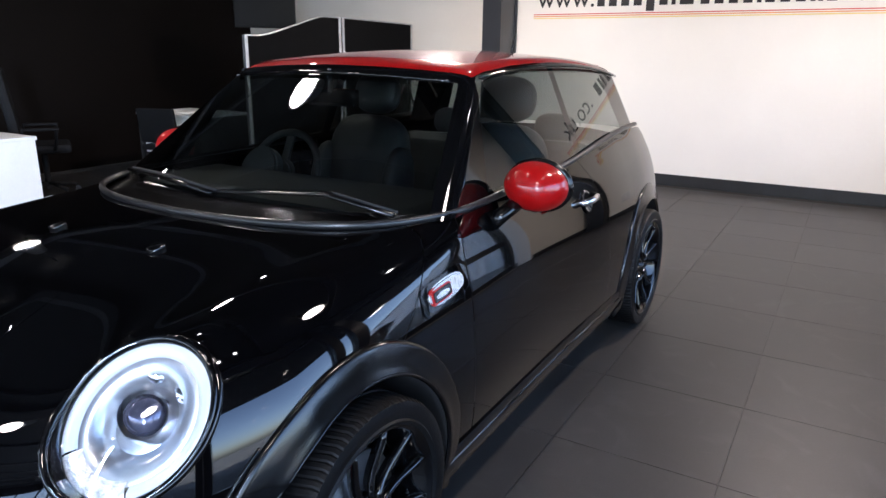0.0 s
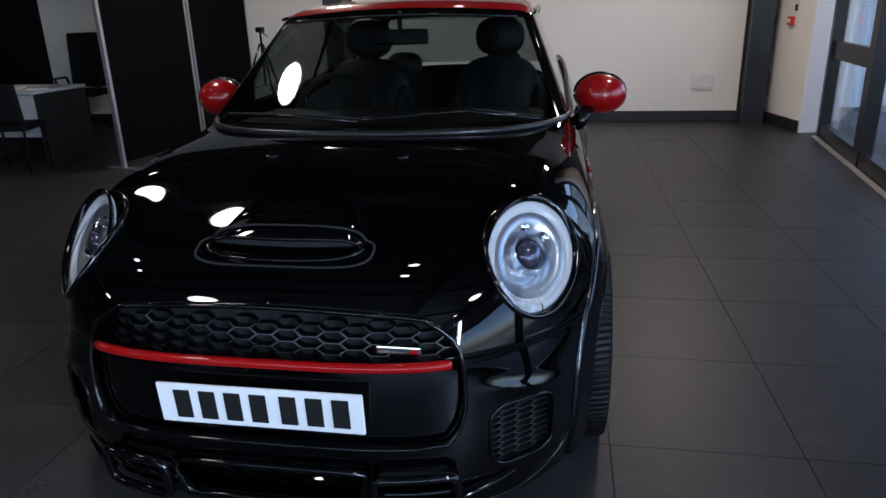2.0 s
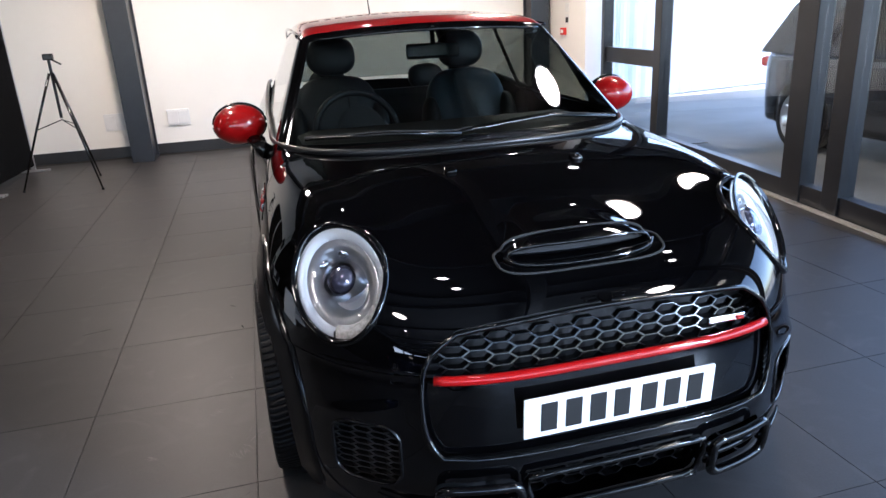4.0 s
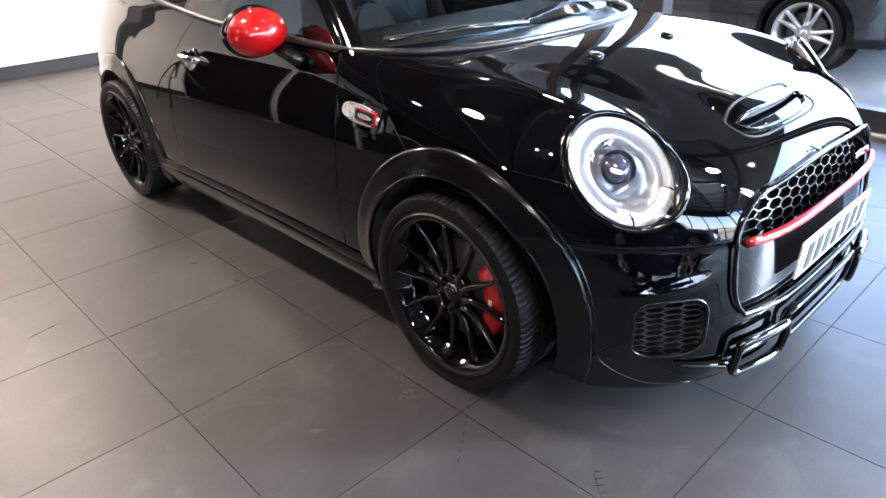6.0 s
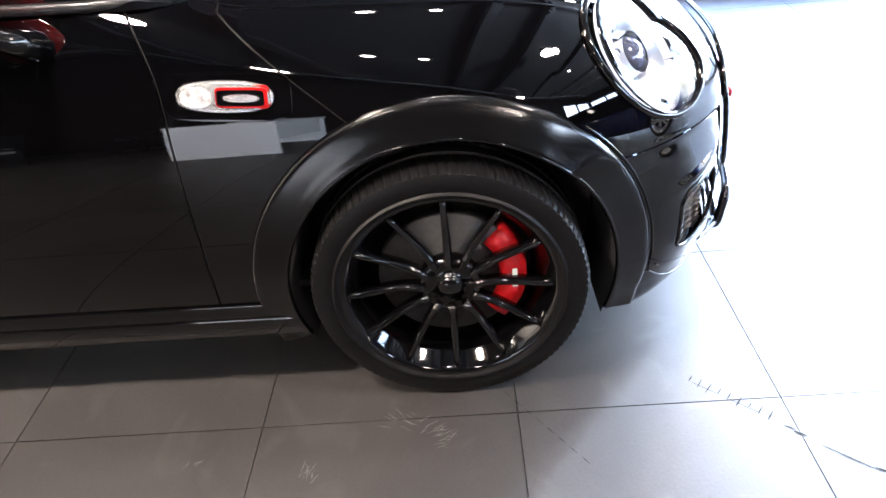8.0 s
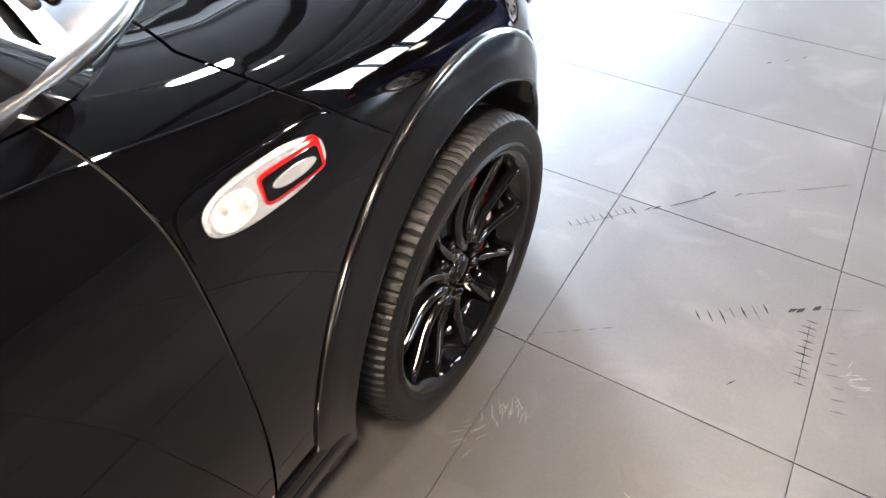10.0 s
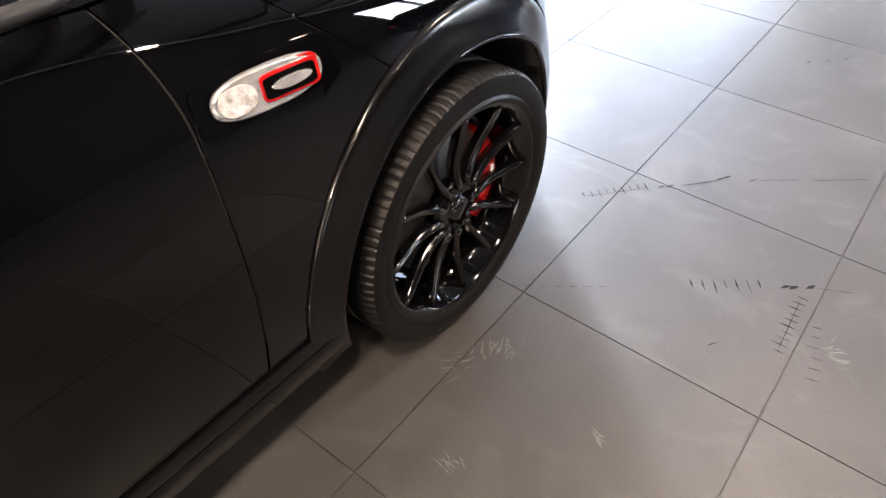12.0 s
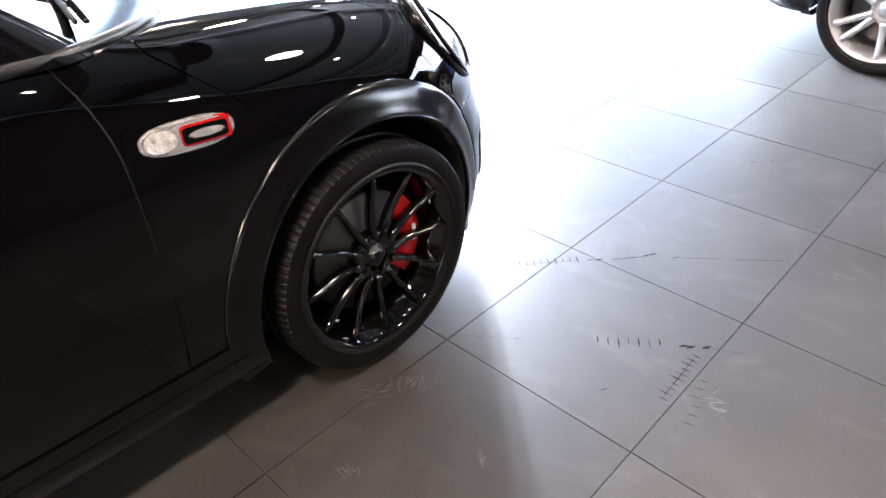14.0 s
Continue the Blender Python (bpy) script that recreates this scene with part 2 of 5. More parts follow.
def lathe(name, profile, mat, n=96, closed=False):
    """Turns (radius, x) points round the x axis."""
    verts, faces, k = [], [], len(profile)
    for i in range(n):
        a = 2 * math.pi * i / n
        verts += [(x, r * math.cos(a), r * math.sin(a)) for r, x in profile]
    for i in range(n):
        j = (i + 1) % n
        for q in range(k if closed else k - 1):
            w = (q + 1) % k
            faces.append((i * k + q, i * k + w, j * k + w, j * k + q))
    bm = bmesh.new()
    bm.from_mesh(mesh_of("tmp", verts, faces, mat))
    return bm_mesh(name, bm, mat, True)


def curve(x, knots):
    """A smooth line through (x, y) knots."""
    k = np.asarray(knots, float)
    kx, ky = k[:, 0], k[:, 1]
    slope = np.gradient(ky, kx)
    x = np.clip(x, kx[0], kx[-1])
    i = np.clip(np.searchsorted(kx, x) - 1, 0, len(kx) - 2)
    h = kx[i + 1] - kx[i]
    t = (x - kx[i]) / h
    return (2 * t**3 - 3 * t**2 + 1) * ky[i] + (t**3 - 2 * t**2 + t) * h * slope[i] + (3 * t**2 - 2 * t**3) * ky[i + 1] + (t**3 - t**2) * h * slope[i + 1]


def smax(a, b, k):
    h = np.clip(0.5 + 0.5 * (a - b) / k, 0, 1)
    return b + (a - b) * h + k * h * (1 - h)


def shell(field, centre, size, counts):
    """The zero surface of a field round a centre, as vertices, normals and triangles of a bulged box."""
    nx, ny, nz = counts
    vs, ts, base = [], [], 0
    for axis, sign, na, nb in ((0, 1, ny, nz), (0, -1, ny, nz), (1, 1, nx, nz), (1, -1, nx, nz), (2, 1, nx, ny), (2, -1, nx, ny)):
        a, b = np.meshgrid(np.linspace(-1, 1, na + 1), np.linspace(-1, 1, nb + 1), indexing="ij")
        p = np.zeros((na + 1, nb + 1, 3))
        rest = [q for q in range(3) if q != axis]
        p[..., axis], p[..., rest[0]], p[..., rest[1]] = sign, a, b
        vs.append(p.reshape(-1, 3))
        i = (np.arange(na)[:, None] * (nb + 1) + np.arange(nb)).ravel() + base
        quad = np.stack([i, i + nb + 1, i + nb + 2, i + 1], 1)
        ts += [quad[:, [0, 1, 2]], quad[:, [0, 2, 3]]]
        base += (na + 1) * (nb + 1)
    d = np.concatenate(vs) * np.asarray(size)
    lo, hi = np.full(len(d), 0.05), np.full(len(d), 1.9)
    c = np.asarray(centre)
    for _ in range(32):
        mid = (lo + hi) / 2
        p = c + d * mid[:, None]
        inside = field(p[:, 0], p[:, 1], p[:, 2]) < 0
        lo, hi = np.where(inside, mid, lo), np.where(inside, hi, mid)
    v = c + d * lo[:, None]
    e = 0.002
    g = [field(*(v + e * u).T) - field(*(v - e * u).T) for u in np.eye(3)]
    n = np.stack(g, 1)
    n /= np.linalg.norm(n, axis=1)[:, None] + 1e-12
    t = np.concatenate(ts)
    fn = np.cross(v[t[:, 1]] - v[t[:, 0]], v[t[:, 2]] - v[t[:, 0]])
    flip = (fn * n[t].sum(1)).sum(1) < 0
    t[flip] = t[flip][:, ::-1]
    return v, n, t


def clip(surface, s):
    """Cuts a surface along s = 0: the side with s > 0, and the rest."""
    v, n, t = surface
    out = []
    for sg in (s, -s):
        pos = sg[t] > 0
        cnt = pos.sum(1)
        keep = t[cnt == 3]
        vv, nn, tt, base = [v], [n], [keep], len(v)
        for lone_in in (True, False):
            sel, mask = t[cnt == (1 if lone_in else 2)], pos[cnt == (1 if lone_in else 2)]
            if not len(sel):
                continue
            first = np.argmax(mask if lone_in else ~mask, axis=1)
            r = np.arange(len(sel))
            a, b, c = sel[r, first], sel[r, (first + 1) % 3], sel[r, (first + 2) % 3]
            cut = []
            for o in (b, c):
                f = (sg[a] / (sg[a] - sg[o]))[:, None]
                vv.append(v[a] + f * (v[o] - v[a]))
                nn.append(n[a] + f * (n[o] - n[a]))
                cut.append(np.arange(len(sel)) + base)
                base += len(sel)
            if lone_in:
                tt.append(np.stack([a, cut[0], cut[1]], 1))
            else:
                tt += [np.stack([cut[0], b, c], 1), np.stack([cut[0], c, cut[1]], 1)]
        v2, n2, t2 = np.concatenate(vv), np.concatenate(nn), np.concatenate(tt)
        used = np.unique(t2)
        back = np.full(len(v2), -1)
        back[used] = np.arange(len(used))
        out.append((v2[used], n2[used], back[t2]))
    return out


def surface_mesh(name, surface, mat, off=0.0):
    v, n, t = surface
    n = n / (np.linalg.norm(n, axis=1)[:, None] + 1e-12)
    return mesh_of(name, v + n * np.asarray(off).reshape(-1, 1), t, mat, True, n)


def divide(surface, f, gap=0.0026):
    """Two panels either side of f = 0, and the narrow strip between them."""
    v = surface[0]
    one, rest = clip(surface, f(v) - gap)
    strip, two = clip(rest, f(rest[0]) + gap)
    return one, two, strip


def joined(*surfaces):
    vs, ns, ts, base = [], [], [], 0
    for v, n, t in surfaces:
        vs.append(v), ns.append(n), ts.append(t + base)
        base += len(v)
    return np.concatenate(vs), np.concatenate(ns), np.concatenate(ts)


# ---- the room ----
BACK, LEFT, FRONT, HIGH = 6.9, -6.55, -8.0, 3.6


def glass_x(y):
    return 3.15 + 0.125 * (y - 3.27)


GLASS_TURN = -math.degrees(math.atan(0.125))


def slab(name, size, at, mat, label, category, bevel=0.0, m=None, kind="structure"):
    ob = new(name, bm_mesh(name, box(size, (0, 0, 0), bevel), mat))
    ob.matrix_world = m if m is not None else Matrix.Translation(at)
    return tagged(ob, label, category, kind=kind)


floor_v = [(x, y, z) for z in (-0.25, -0.006) for x, y in ((LEFT - 0.2, FRONT - 0.2), (glass_x(FRONT - 0.2) + 0.08, FRONT - 0.2), (glass_x(BACK + 0.2) + 0.08, BACK + 0.2), (LEFT - 0.2, BACK + 0.2))]
floor_f = [(3, 2, 1, 0), (4, 5, 6, 7)] + [(k, (k + 1) % 4, 4 + (k + 1) % 4, 4 + k) for k in range(4)]
floor = tagged(new("floor", mesh_of("floor", floor_v, floor_f, M["grout"], False)), "dark grey tiled showroom floor with thin joints", "floor", kind="structure")
slab("wall_back", (12.4, 0.2, HIGH), (-2.2, BACK + 0.1, HIGH / 2), M["wall"], "white painted plaster wall at the end of the showroom", "wall")
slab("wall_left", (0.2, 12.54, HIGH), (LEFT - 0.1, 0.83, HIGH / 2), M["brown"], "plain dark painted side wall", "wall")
slab("ceiling", (15, 17, 0.1), (-1.5, -0.2, HIGH + 0.05), M["ceil"], "dark painted showroom ceiling", "ceiling")
slab("wall_return", (0.2, 0.98, HIGH), (3.30, 6.50, HIGH / 2), M["wall"], "short white wall beside the glass door", "wall", m=pose(3.30, 6.50, HIGH / 2, 0, 0, 10.7))
slab("baseboard", (9.6, 0.018, 0.13), (-1.6, BACK - 0.009, 0.065), M["skirt"], "black skirting board along the white wall", "baseboard", 0.003)
slab("baseboard", (0.018, 0.9, 0.13), (0, 0, 0), M["skirt"], "black skirting board along the white wall", "baseboard", 0.003, m=pose(3.192, 6.46, 0.065, 0, 0, 10.7))


def steel_column(x, y, w, d):
    """A painted I-section column with a base plate."""
    col = thing("steel_column", "dark blue-grey painted steel column against the white wall", "column", Matrix.Translation((x, y, 0)), "steel columns")
    part("flange", box((w, 0.02, HIGH - 0.02), (0, -d / 2, HIGH / 2), 0.003), M["steel"], col)
    part("flange", box((w, 0.02, HIGH - 0.02), (0, d / 2, HIGH / 2), 0.003), M["steel"], col)
    part("web", box((w * 0.8, d - 0.024, HIGH - 0.02), (0, 0, HIGH / 2), 0.002), M["steel"], col)
    part("base_plate", box((w * 1.02, d + 0.03, 0.012), (0, 0, 0.006), 0.002), M["steel"], col)


steel_column(-2.12, 6.64, 0.24, 0.44)
steel_column(2.95, 6.76, 0.25, 0.26)

# the sign on the white wall: bars for the name, and three coloured lines below it
sign = thing("wall_sign", "dark lettering bars above coloured lines on the white wall", "sign", Matrix.Translation((0.33, BACK - 0.004, 1.88)))
for n_, z_, mat_ in (("line", 0.0, "orange"), ("line", 0.022, "redsign"), ("line", -0.022, "yellow")):
    part(n_, box((4.25, 0.006, 0.009), (0, 0, z_), 0), M[mat_], sign)


def lettering(text, size, at, mat, parent, rot=(90, 0, 0), name="lettering"):
    data = bpy.data.curves.new(name, "FONT")
    data.body, data.size, data.extrude = text, size, 0.002
    tmp = bpy.data.objects.new("tmp", data)
    me = bpy.data.meshes.new_from_object(tmp)
    bpy.data.objects.remove(tmp)
    me.materials.append(mat)
    return part(name, me, mat, parent, m=pose(*at, *rot))


lettering("www.", 0.30, (-2.08, -0.002, 0.10), M["bar"], sign)
lettering(".co.uk", 0.30, (1.25, -0.002, 0.10), M["bar"], sign)
# one bar for each letter of the name: (width, foot, head) for short, tall and hanging letters
KINDS = {"s": (0.125, 0.0, 0.155), "t": (0.12, 0.0, 0.225), "h": (0.125, -0.06, 0.155), "w": (0.20, 0.0, 0.155), "n": (0.06, 0.0, 0.155)}
at_ = -1.36
for kind_ in "tsss" + "hsnwss" + "ssn" + "sssnns":
    wide_, foot_, head_ = KINDS[kind_]
    part("lettering_bar", box((wide_ * 0.72, 0.006, head_ - foot_), (at_ + wide_ / 2, 0, 0.10 + (head_ + foot_) / 2), 0.002), M["bar"], sign)
    at_ += wide_ * 1.13


def wall_socket(x, z, m=None):
    s = thing("wall_socket", "white plastic double socket cover on the wall", "socket", m or Matrix.Translation((x, BACK - 0.002, z)), "wall sockets")
    part("plate", box((0.26, 0.016, 0.2), (0, -0.008, 0), 0.005), M["socket"], s)
    part("flap", box((0.115, 0.012, 0.15), (-0.062, -0.022, 0), 0.004), M["socket"], s)
    part("flap", box((0.115, 0.012, 0.15), (0.062, -0.022, 0), 0.004), M["socket"], s)


wall_socket(2.39, 0.48)
wall_socket(-2.42, 0.43)
wall_socket(-1.71, 0.43)

# ---- glass front ----


def along(y, z=0.0, off=0.0):
    """A pose on the glass line with its x axis along the line."""
    return pose(glass_x(y) + off, y, z, 0, 0, 90 + GLASS_TURN)


front = thing("glass_front", "glazed showroom front in dark aluminium frames", "window", Matrix(), kind="structure")
STRETCH = 1 / math.cos(math.atan(0.125))
TOPZ = 2.9


def post(y, w, d=0.12, z1=HIGH):
    part("mullion", box((w, d, z1), (0, 0, z1 / 2), 0.004), M["alu"], front, m=along(y))


def rail(y0, y1, z, h, d=0.1):
    part("rail", box(((y1 - y0) * STRETCH - 0.004, d, h), (0, 0, z), 0.004), M["alu"], front, m=along((y0 + y1) / 2))


def pane(y0, y1, z0, z1):
    ob = part("pane", box(((y1 - y0) * STRETCH, 0.012, z1 - z0), (0, 0, (z0 + z1) / 2), 0), M["pane"], front, m=along((y0 + y1) / 2))
    ob.visible_shadow = False


POSTS = ((5.75, 0.09), (4.25, 0.16), (1.95, 0.22), (1.52, 0.16), (-1.085, 0.21), (-3.4, 0.10), (-5.8, 0.10), (-7.85, 0.16))
for y_, w_ in POSTS:
    post(y_, w_)
for (y0, w0), (y1, w1) in zip(POSTS[:-1], POSTS[1:]):
    a_, b_ = y1 + w1 / 2, y0 - w0 / 2
    rail(a_, b_, 0.07, 0.14, 0.09)
    rail(a_, b_, TOPZ, 0.12)
    rail(a_, b_, HIGH - 0.06, 0.12)
    pane(a_, b_, 0.14, TOPZ - 0.06)
    pane(a_, b_, TOPZ + 0.06, HIGH - 0.12)
rail(4.33, 5.70, 0.9, 0.17, 0.06)
part("door_seal", box((0.016, 0.128, TOPZ - 0.08), (0, 0, TOPZ / 2), 0.003), M["post"], front, m=along(-1.085))


def shop_window(name, at, turn, bays, wide, sill, top, label):
    """A glazed bay front: sill wall, head wall, mullions, rails and a pane in each bay."""
    w = thing(name, label, "window", pose(*at, 0, 0, turn), kind="structure")
    full = bays * wide
    if sill > 0.1:
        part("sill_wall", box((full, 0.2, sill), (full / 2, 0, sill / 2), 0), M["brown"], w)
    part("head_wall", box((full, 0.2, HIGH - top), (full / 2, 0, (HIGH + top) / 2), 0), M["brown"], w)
    for k in range(bays + 1):
        part("mullion", box((0.10, 0.12, top - sill - 0.004), (k * wide, 0, (top + sill) / 2), 0.004), M["alu"], w)
    for k in range(bays):
        for z in (sill + 0.045, sill + (top - sill) * 0.36, top - 0.045):
            part("rail", box((wide - 0.104, 0.09, 0.086), ((k + 0.5) * wide, 0, z), 0.004), M["alu"], w)
        ob = part("pane", box((wide - 0.1, 0.012, top - sill - 0.09), ((k + 0.5) * wide, 0, (top + sill) / 2), 0), M["pane"], w)
        ob.visible_shadow = False


shop_window("window_1", (LEFT - 0.1, FRONT, 0), 90, 2, 1.28, 0.35, 2.9, "shop window in the dark side wall")
shop_window("window_2", (LEFT, FRONT - 0.1, 0), 0, 6, 1.40, 0.02, 2.9, "tall shop window in dark frames")
slab("threshold", (13.4, 0.05, 0.012), (0, 0, 0), M["strip"], "pale metal threshold strip under the glass front", "threshold", 0.002, m=along(-0.9, 0.006, -0.085))


def on_return(d, z):
    """A pose on the short wall, d from the corner, facing the room."""
    return pose(3.119 + 0.185 * d, 6.885 - 0.983 * d, z, 0, 0, 100.7)


door_kit = thing("door_handle", "brass door handle and lock plate on the white wall", "door handle", on_return(0.09, 0.46))
part("back_plate", box((0.045, 0.01, 0.26), (0, 0.006, 0), 0.003), M["brass"], door_kit)
part("lever", box((0.12, 0.018, 0.02), (0.04, 0.035, 0.02), 0.005), M["brass"], door_kit)
part("keyhole", box((0.02, 0.008, 0.04), (0, 0.014, -0.08), 0.003), M["ink"], door_kit)
sw = thing("light_switch", "grey metal switch plate on the white wall", "switch", on_return(0.05, 1.19))
part("plate", box((0.085, 0.012, 0.085), (0, 0.006, 0), 0.003), M["disc"], sw)
part("rocker", box((0.03, 0.01, 0.04), (0, 0.015, 0), 0.002), M["ink"], sw)
call = thing("fire_call_point", "red fire alarm call point on the white wall", "alarm", on_return(0.47, 1.18))
part("body", box((0.09, 0.04, 0.09), (0, 0.02, 0), 0.006), M["redsign"], call)
part("window", box((0.05, 0.006, 0.04), (0, 0.043, 0), 0.002), M["plate"], call)
for z_, h_, mat_ in ((1.33, 0.12, "ink"), (1.47, 0.11, "paper"), (1.64, 0.16, "blue")):
    note = thing("wall_notice", "small printed safety notice on the white wall", "notice", on_return(0.53, z_), "wall notices")
    part("plate", box((0.08, 0.006, h_), (0, 0.003, 0), 0.002), M["paper"], note)
    part("print_bar", box((0.055, 0.003, h_ * 0.55), (0, 0.0075, -h_ * 0.1), 0), M[mat_], note)

# ---- ceiling beams ----
for y_ in (-7.0, -6.1, -5.2, -4.3, -3.0, -1.5, -0.9, 0.7, 2.0, 3.6, 5.2, 6.3):
    long_ = glass_x(y_) - 0.15 - (LEFT + 0.05)
    beam = slab("ceiling_beam", (long_, 0.10, 0.16), (LEFT + 0.05 + long_ / 2, y_, HIGH - 0.081), M["beam"], "grey painted steel beam under the ceiling", "beam", 0.006)
for x_ in (-5.6, 0.75):
    slab("ceiling_duct", (0.16, 13.0, 0.12), (x_, -0.5, HIGH - 0.23), M["beam"], "grey painted cable duct under the ceiling beams", "duct", 0.006)

# ---- ceiling lamps ----


def pendant(x, y, z, r, power):
    p = thing("pendant_lamp", "round white showroom pendant lamp hanging from the ceiling", "lamp", Matrix.Translation((x, y, z)), "pendant lamps")
    dome = lathe("shade", [(0.05, 0.30), (0.09, 0.27), (r * 0.7, 0.12), (r, 0.0), (r * 0.97, 0.0), (r * 0.66, 0.115), (0.08, 0.26)], M["silver"], 40)
    part("shade", dome, M["silver"], p, m=pose(0, 0, 0, 0, -90, 0))
    part("diffuser", cylinder(r * 0.9, 0.012, (0, 0, 0.02), seg=40), M["glow"], p)
    part("rod", cylinder(0.008, HIGH - z - 0.3, (0, 0, 0.3 + (HIGH - z - 0.3) / 2), seg=8, bevel=0), M["steel"], p)
    lamp("pendant_light", "AREA", power, pose(x, y, z - 0.01), (1.0, 0.84, 0.68), disk=r * 1.7)


for x_ in (-4.9, -1.7, 1.8):
    for y_ in (-1.8, 1.3, 4.6):
        if x_ > -4 or y_ < 4:
            pendant(x_, y_, 3.0, 0.18, 9.0 if y_ > 4 else 0.4 if x_ < -4 else 1.0 if y_ < 0 or x_ > 0 else 1.9)

# small spots between the pendants


def downlight(x, y):
    d = thing("ceiling_spot", "small round ceiling spotlight", "lamp", Matrix.Translation((x, y, HIGH - 0.002)), "ceiling spots")
    part("trim_ring", lathe("trim_ring", [(0.075, 0.0), (0.075, 0.016), (0.055, 0.02), (0.052, 0.0)], M["silver"], 32), M["silver"], d, m=pose(0, 0, 0, 0, 90, 0))
    part("lamp_face", cylinder(0.05, 0.01, (0, 0, -0.012), seg=24, bevel=0), M["spot"], d)


for x_ in (-2.9, 0.0, 2.2):
    for y_ in (-3.4, -0.4, 0.1, 3.0):
        downlight(x_, y_)

# lamp added outside the glass, standing in for sky light beside the car's nose
lamp("added_daylight", "AREA", 130, pose(glass_x(-3.5) + 0.14, -3.5, 1.7, 0, 90, GLASS_TURN + 20), (0.66, 0.82, 1.0), size=2.4, size_y=0.6)

# ---- the black hatchback ----
TOP = ((-1.0, 0.52), (-0.80, 0.672), (-0.70, 0.735), (-0.55, 0.797), (-0.3, 0.878), (-0.07, 0.94), (0.15, 0.965), (0.38, 0.985), (0.65, 1.05), (1.0, 1.07), (2.4, 1.12), (2.9, 1.08), (3.2, 0.95))
TOP = tuple((float(y), float(sum(curve(y + d, TOP) * w for d, w in zip(np.linspace(-0.12, 0.12, 13), np.exp(-np.linspace(-2, 2, 13) ** 2 / 2) / np.exp(-np.linspace(-2, 2, 13) ** 2 / 2).sum())))) for y in np.linspace(-1.0, 3.2, 61))
SIDE = ((0.10, 0.775), (0.26, 0.810), (0.4, 0.828), (0.6, 0.827), (0.75, 0.809), (0.85, 0.783), (0.92, 0.757), (0.98, 0.727), (1.12, 0.66))
PLAN = ((-1.0, -0.03), (-0.3, 0.0), (0.5, 0.0), (1.2, -0.004), (2.2, 0.008), (2.5, 0.002), (2.9, -0.045), (3.2, -0.11))
NOSE = ((0.10, -0.72), (0.18, -0.762), (0.30, -0.782), (0.45, -0.780), (0.58, -0.763), (0.66, -0.737), (0.74, -0.694), (0.9, -0.53))
TAIL = ((0.1, 2.98), (0.3, 3.05), (0.55, 3.07), (0.8, 3.05), (1.0, 2.98), (1.2, 2.88))
WHEELS = ((-1, -0.008), (1, -0.008), (-1, 2.495), (1, 2.495))
HEAD_AT, HEAD_N = np.array([0.628, -0.452, 0.760]), np.array([0.49, -0.69, 0.54])
HEAD_N = HEAD_N / np.linalg.norm(HEAD_N)
HEAD_V = np.array([0.22, 0.66, 0.70])
HEAD_V -= (HEAD_V @ HEAD_N) * HEAD_N
HEAD_V /= np.linalg.norm(HEAD_V)
HEAD_U = np.cross(HEAD_V, HEAD_N)
HEAD_A, HEAD_B = 0.128, 0.165


def front_y(x, z):
    return curve(z, NOSE) + 0.967 * np.abs(x) ** 3.85


def body_field(x, y, z):
    ax = np.abs(x)
    top = z - (curve(y, TOP) - 0.02 * (ax / 0.6) ** 2 - 0.9 * np.maximum(0, ax - 0.58) ** 2 + 0.030 * np.exp(-(((ax - 0.62) / 0.13) ** 2) - ((y + 0.33) / 0.24) ** 2))
    side = ax - curve(z, SIDE) - curve(y, PLAN)
    round_ = 0.07 + 0.10 * np.clip((0.35 - y) / 0.6, 0, 1)
    f = smax(top * 0.95, side, round_)
    f = smax(f, front_y(ax, z) - y, 0.10)
    f = smax(f, y - (curve(z, TAIL) - 0.45 * ax**4), 0.12)
    low = np.clip((0.594 - z) / 0.02, 0, 1)
    f = f + 0.008 * low * low * (3 - 2 * low) * np.clip((-0.10 - y) / 0.2, 0, 1)
    brow = 0.478 - 0.25 * (ax - 0.64)
    cheek = np.clip((0.60 - z) / (0.60 - brow), 0, 1) * np.clip((z - 0.20) / 0.12, 0, 1)
    f = f - 0.027 * cheek * np.exp(-(((ax - 0.70) / 0.11) ** 2)) * np.clip((-0.33 - y) / 0.15, 0, 1)
    f = f - 0.009 * np.exp(-(((z - brow) / 0.016) ** 2) - ((ax - 0.63) / 0.085) ** 4) * np.clip((-0.35 - y) / 0.1, 0, 1)
    return smax(f, 0.17 - 0.04 * np.clip((-0.2 - y) / 0.2, 0, 1) - z, 0.04)


def screen_y(x, z):
    return 0.335 + (z - 0.97) * 1.40 + 0.18 * (np.abs(x) / 0.74) ** 2


ROOF = ((0.6, 1.345), (0.9, 1.398), (1.2, 1.43), (1.6, 1.446), (2.2, 1.432), (2.7, 1.385), (3.0, 1.34))


def cabin_terms(x, y, z):
    ax = np.abs(x)
    side = (ax - (0.724 - 0.44 * (z - 0.98) - 0.035 * np.maximum(0, (y - 1.3) / 1.2) ** 2)) * 0.92
    wind = (screen_y(x, z) - y) * 0.60
    rear = (y - (3.00 - 0.62 * (z - 0.95) - 0.20 * (ax / 0.65) ** 4)) * 0.9
    roof = z - (curve(y, ROOF) - 0.035 * (ax / 0.55) ** 2)
    return side, wind, rear, roof


def cabin_field(x, y, z):
    side, wind, rear, roof = cabin_terms(x, y, z)
    f = smax(side, wind, 0.05)
    f = smax(f, rear, 0.06)
    f = smax(f, roof, 0.045)
    return smax(f, 0.85 - z, 0.02)


def belt_z(y):
    return 0.972 + 0.028 * (y - 0.5)


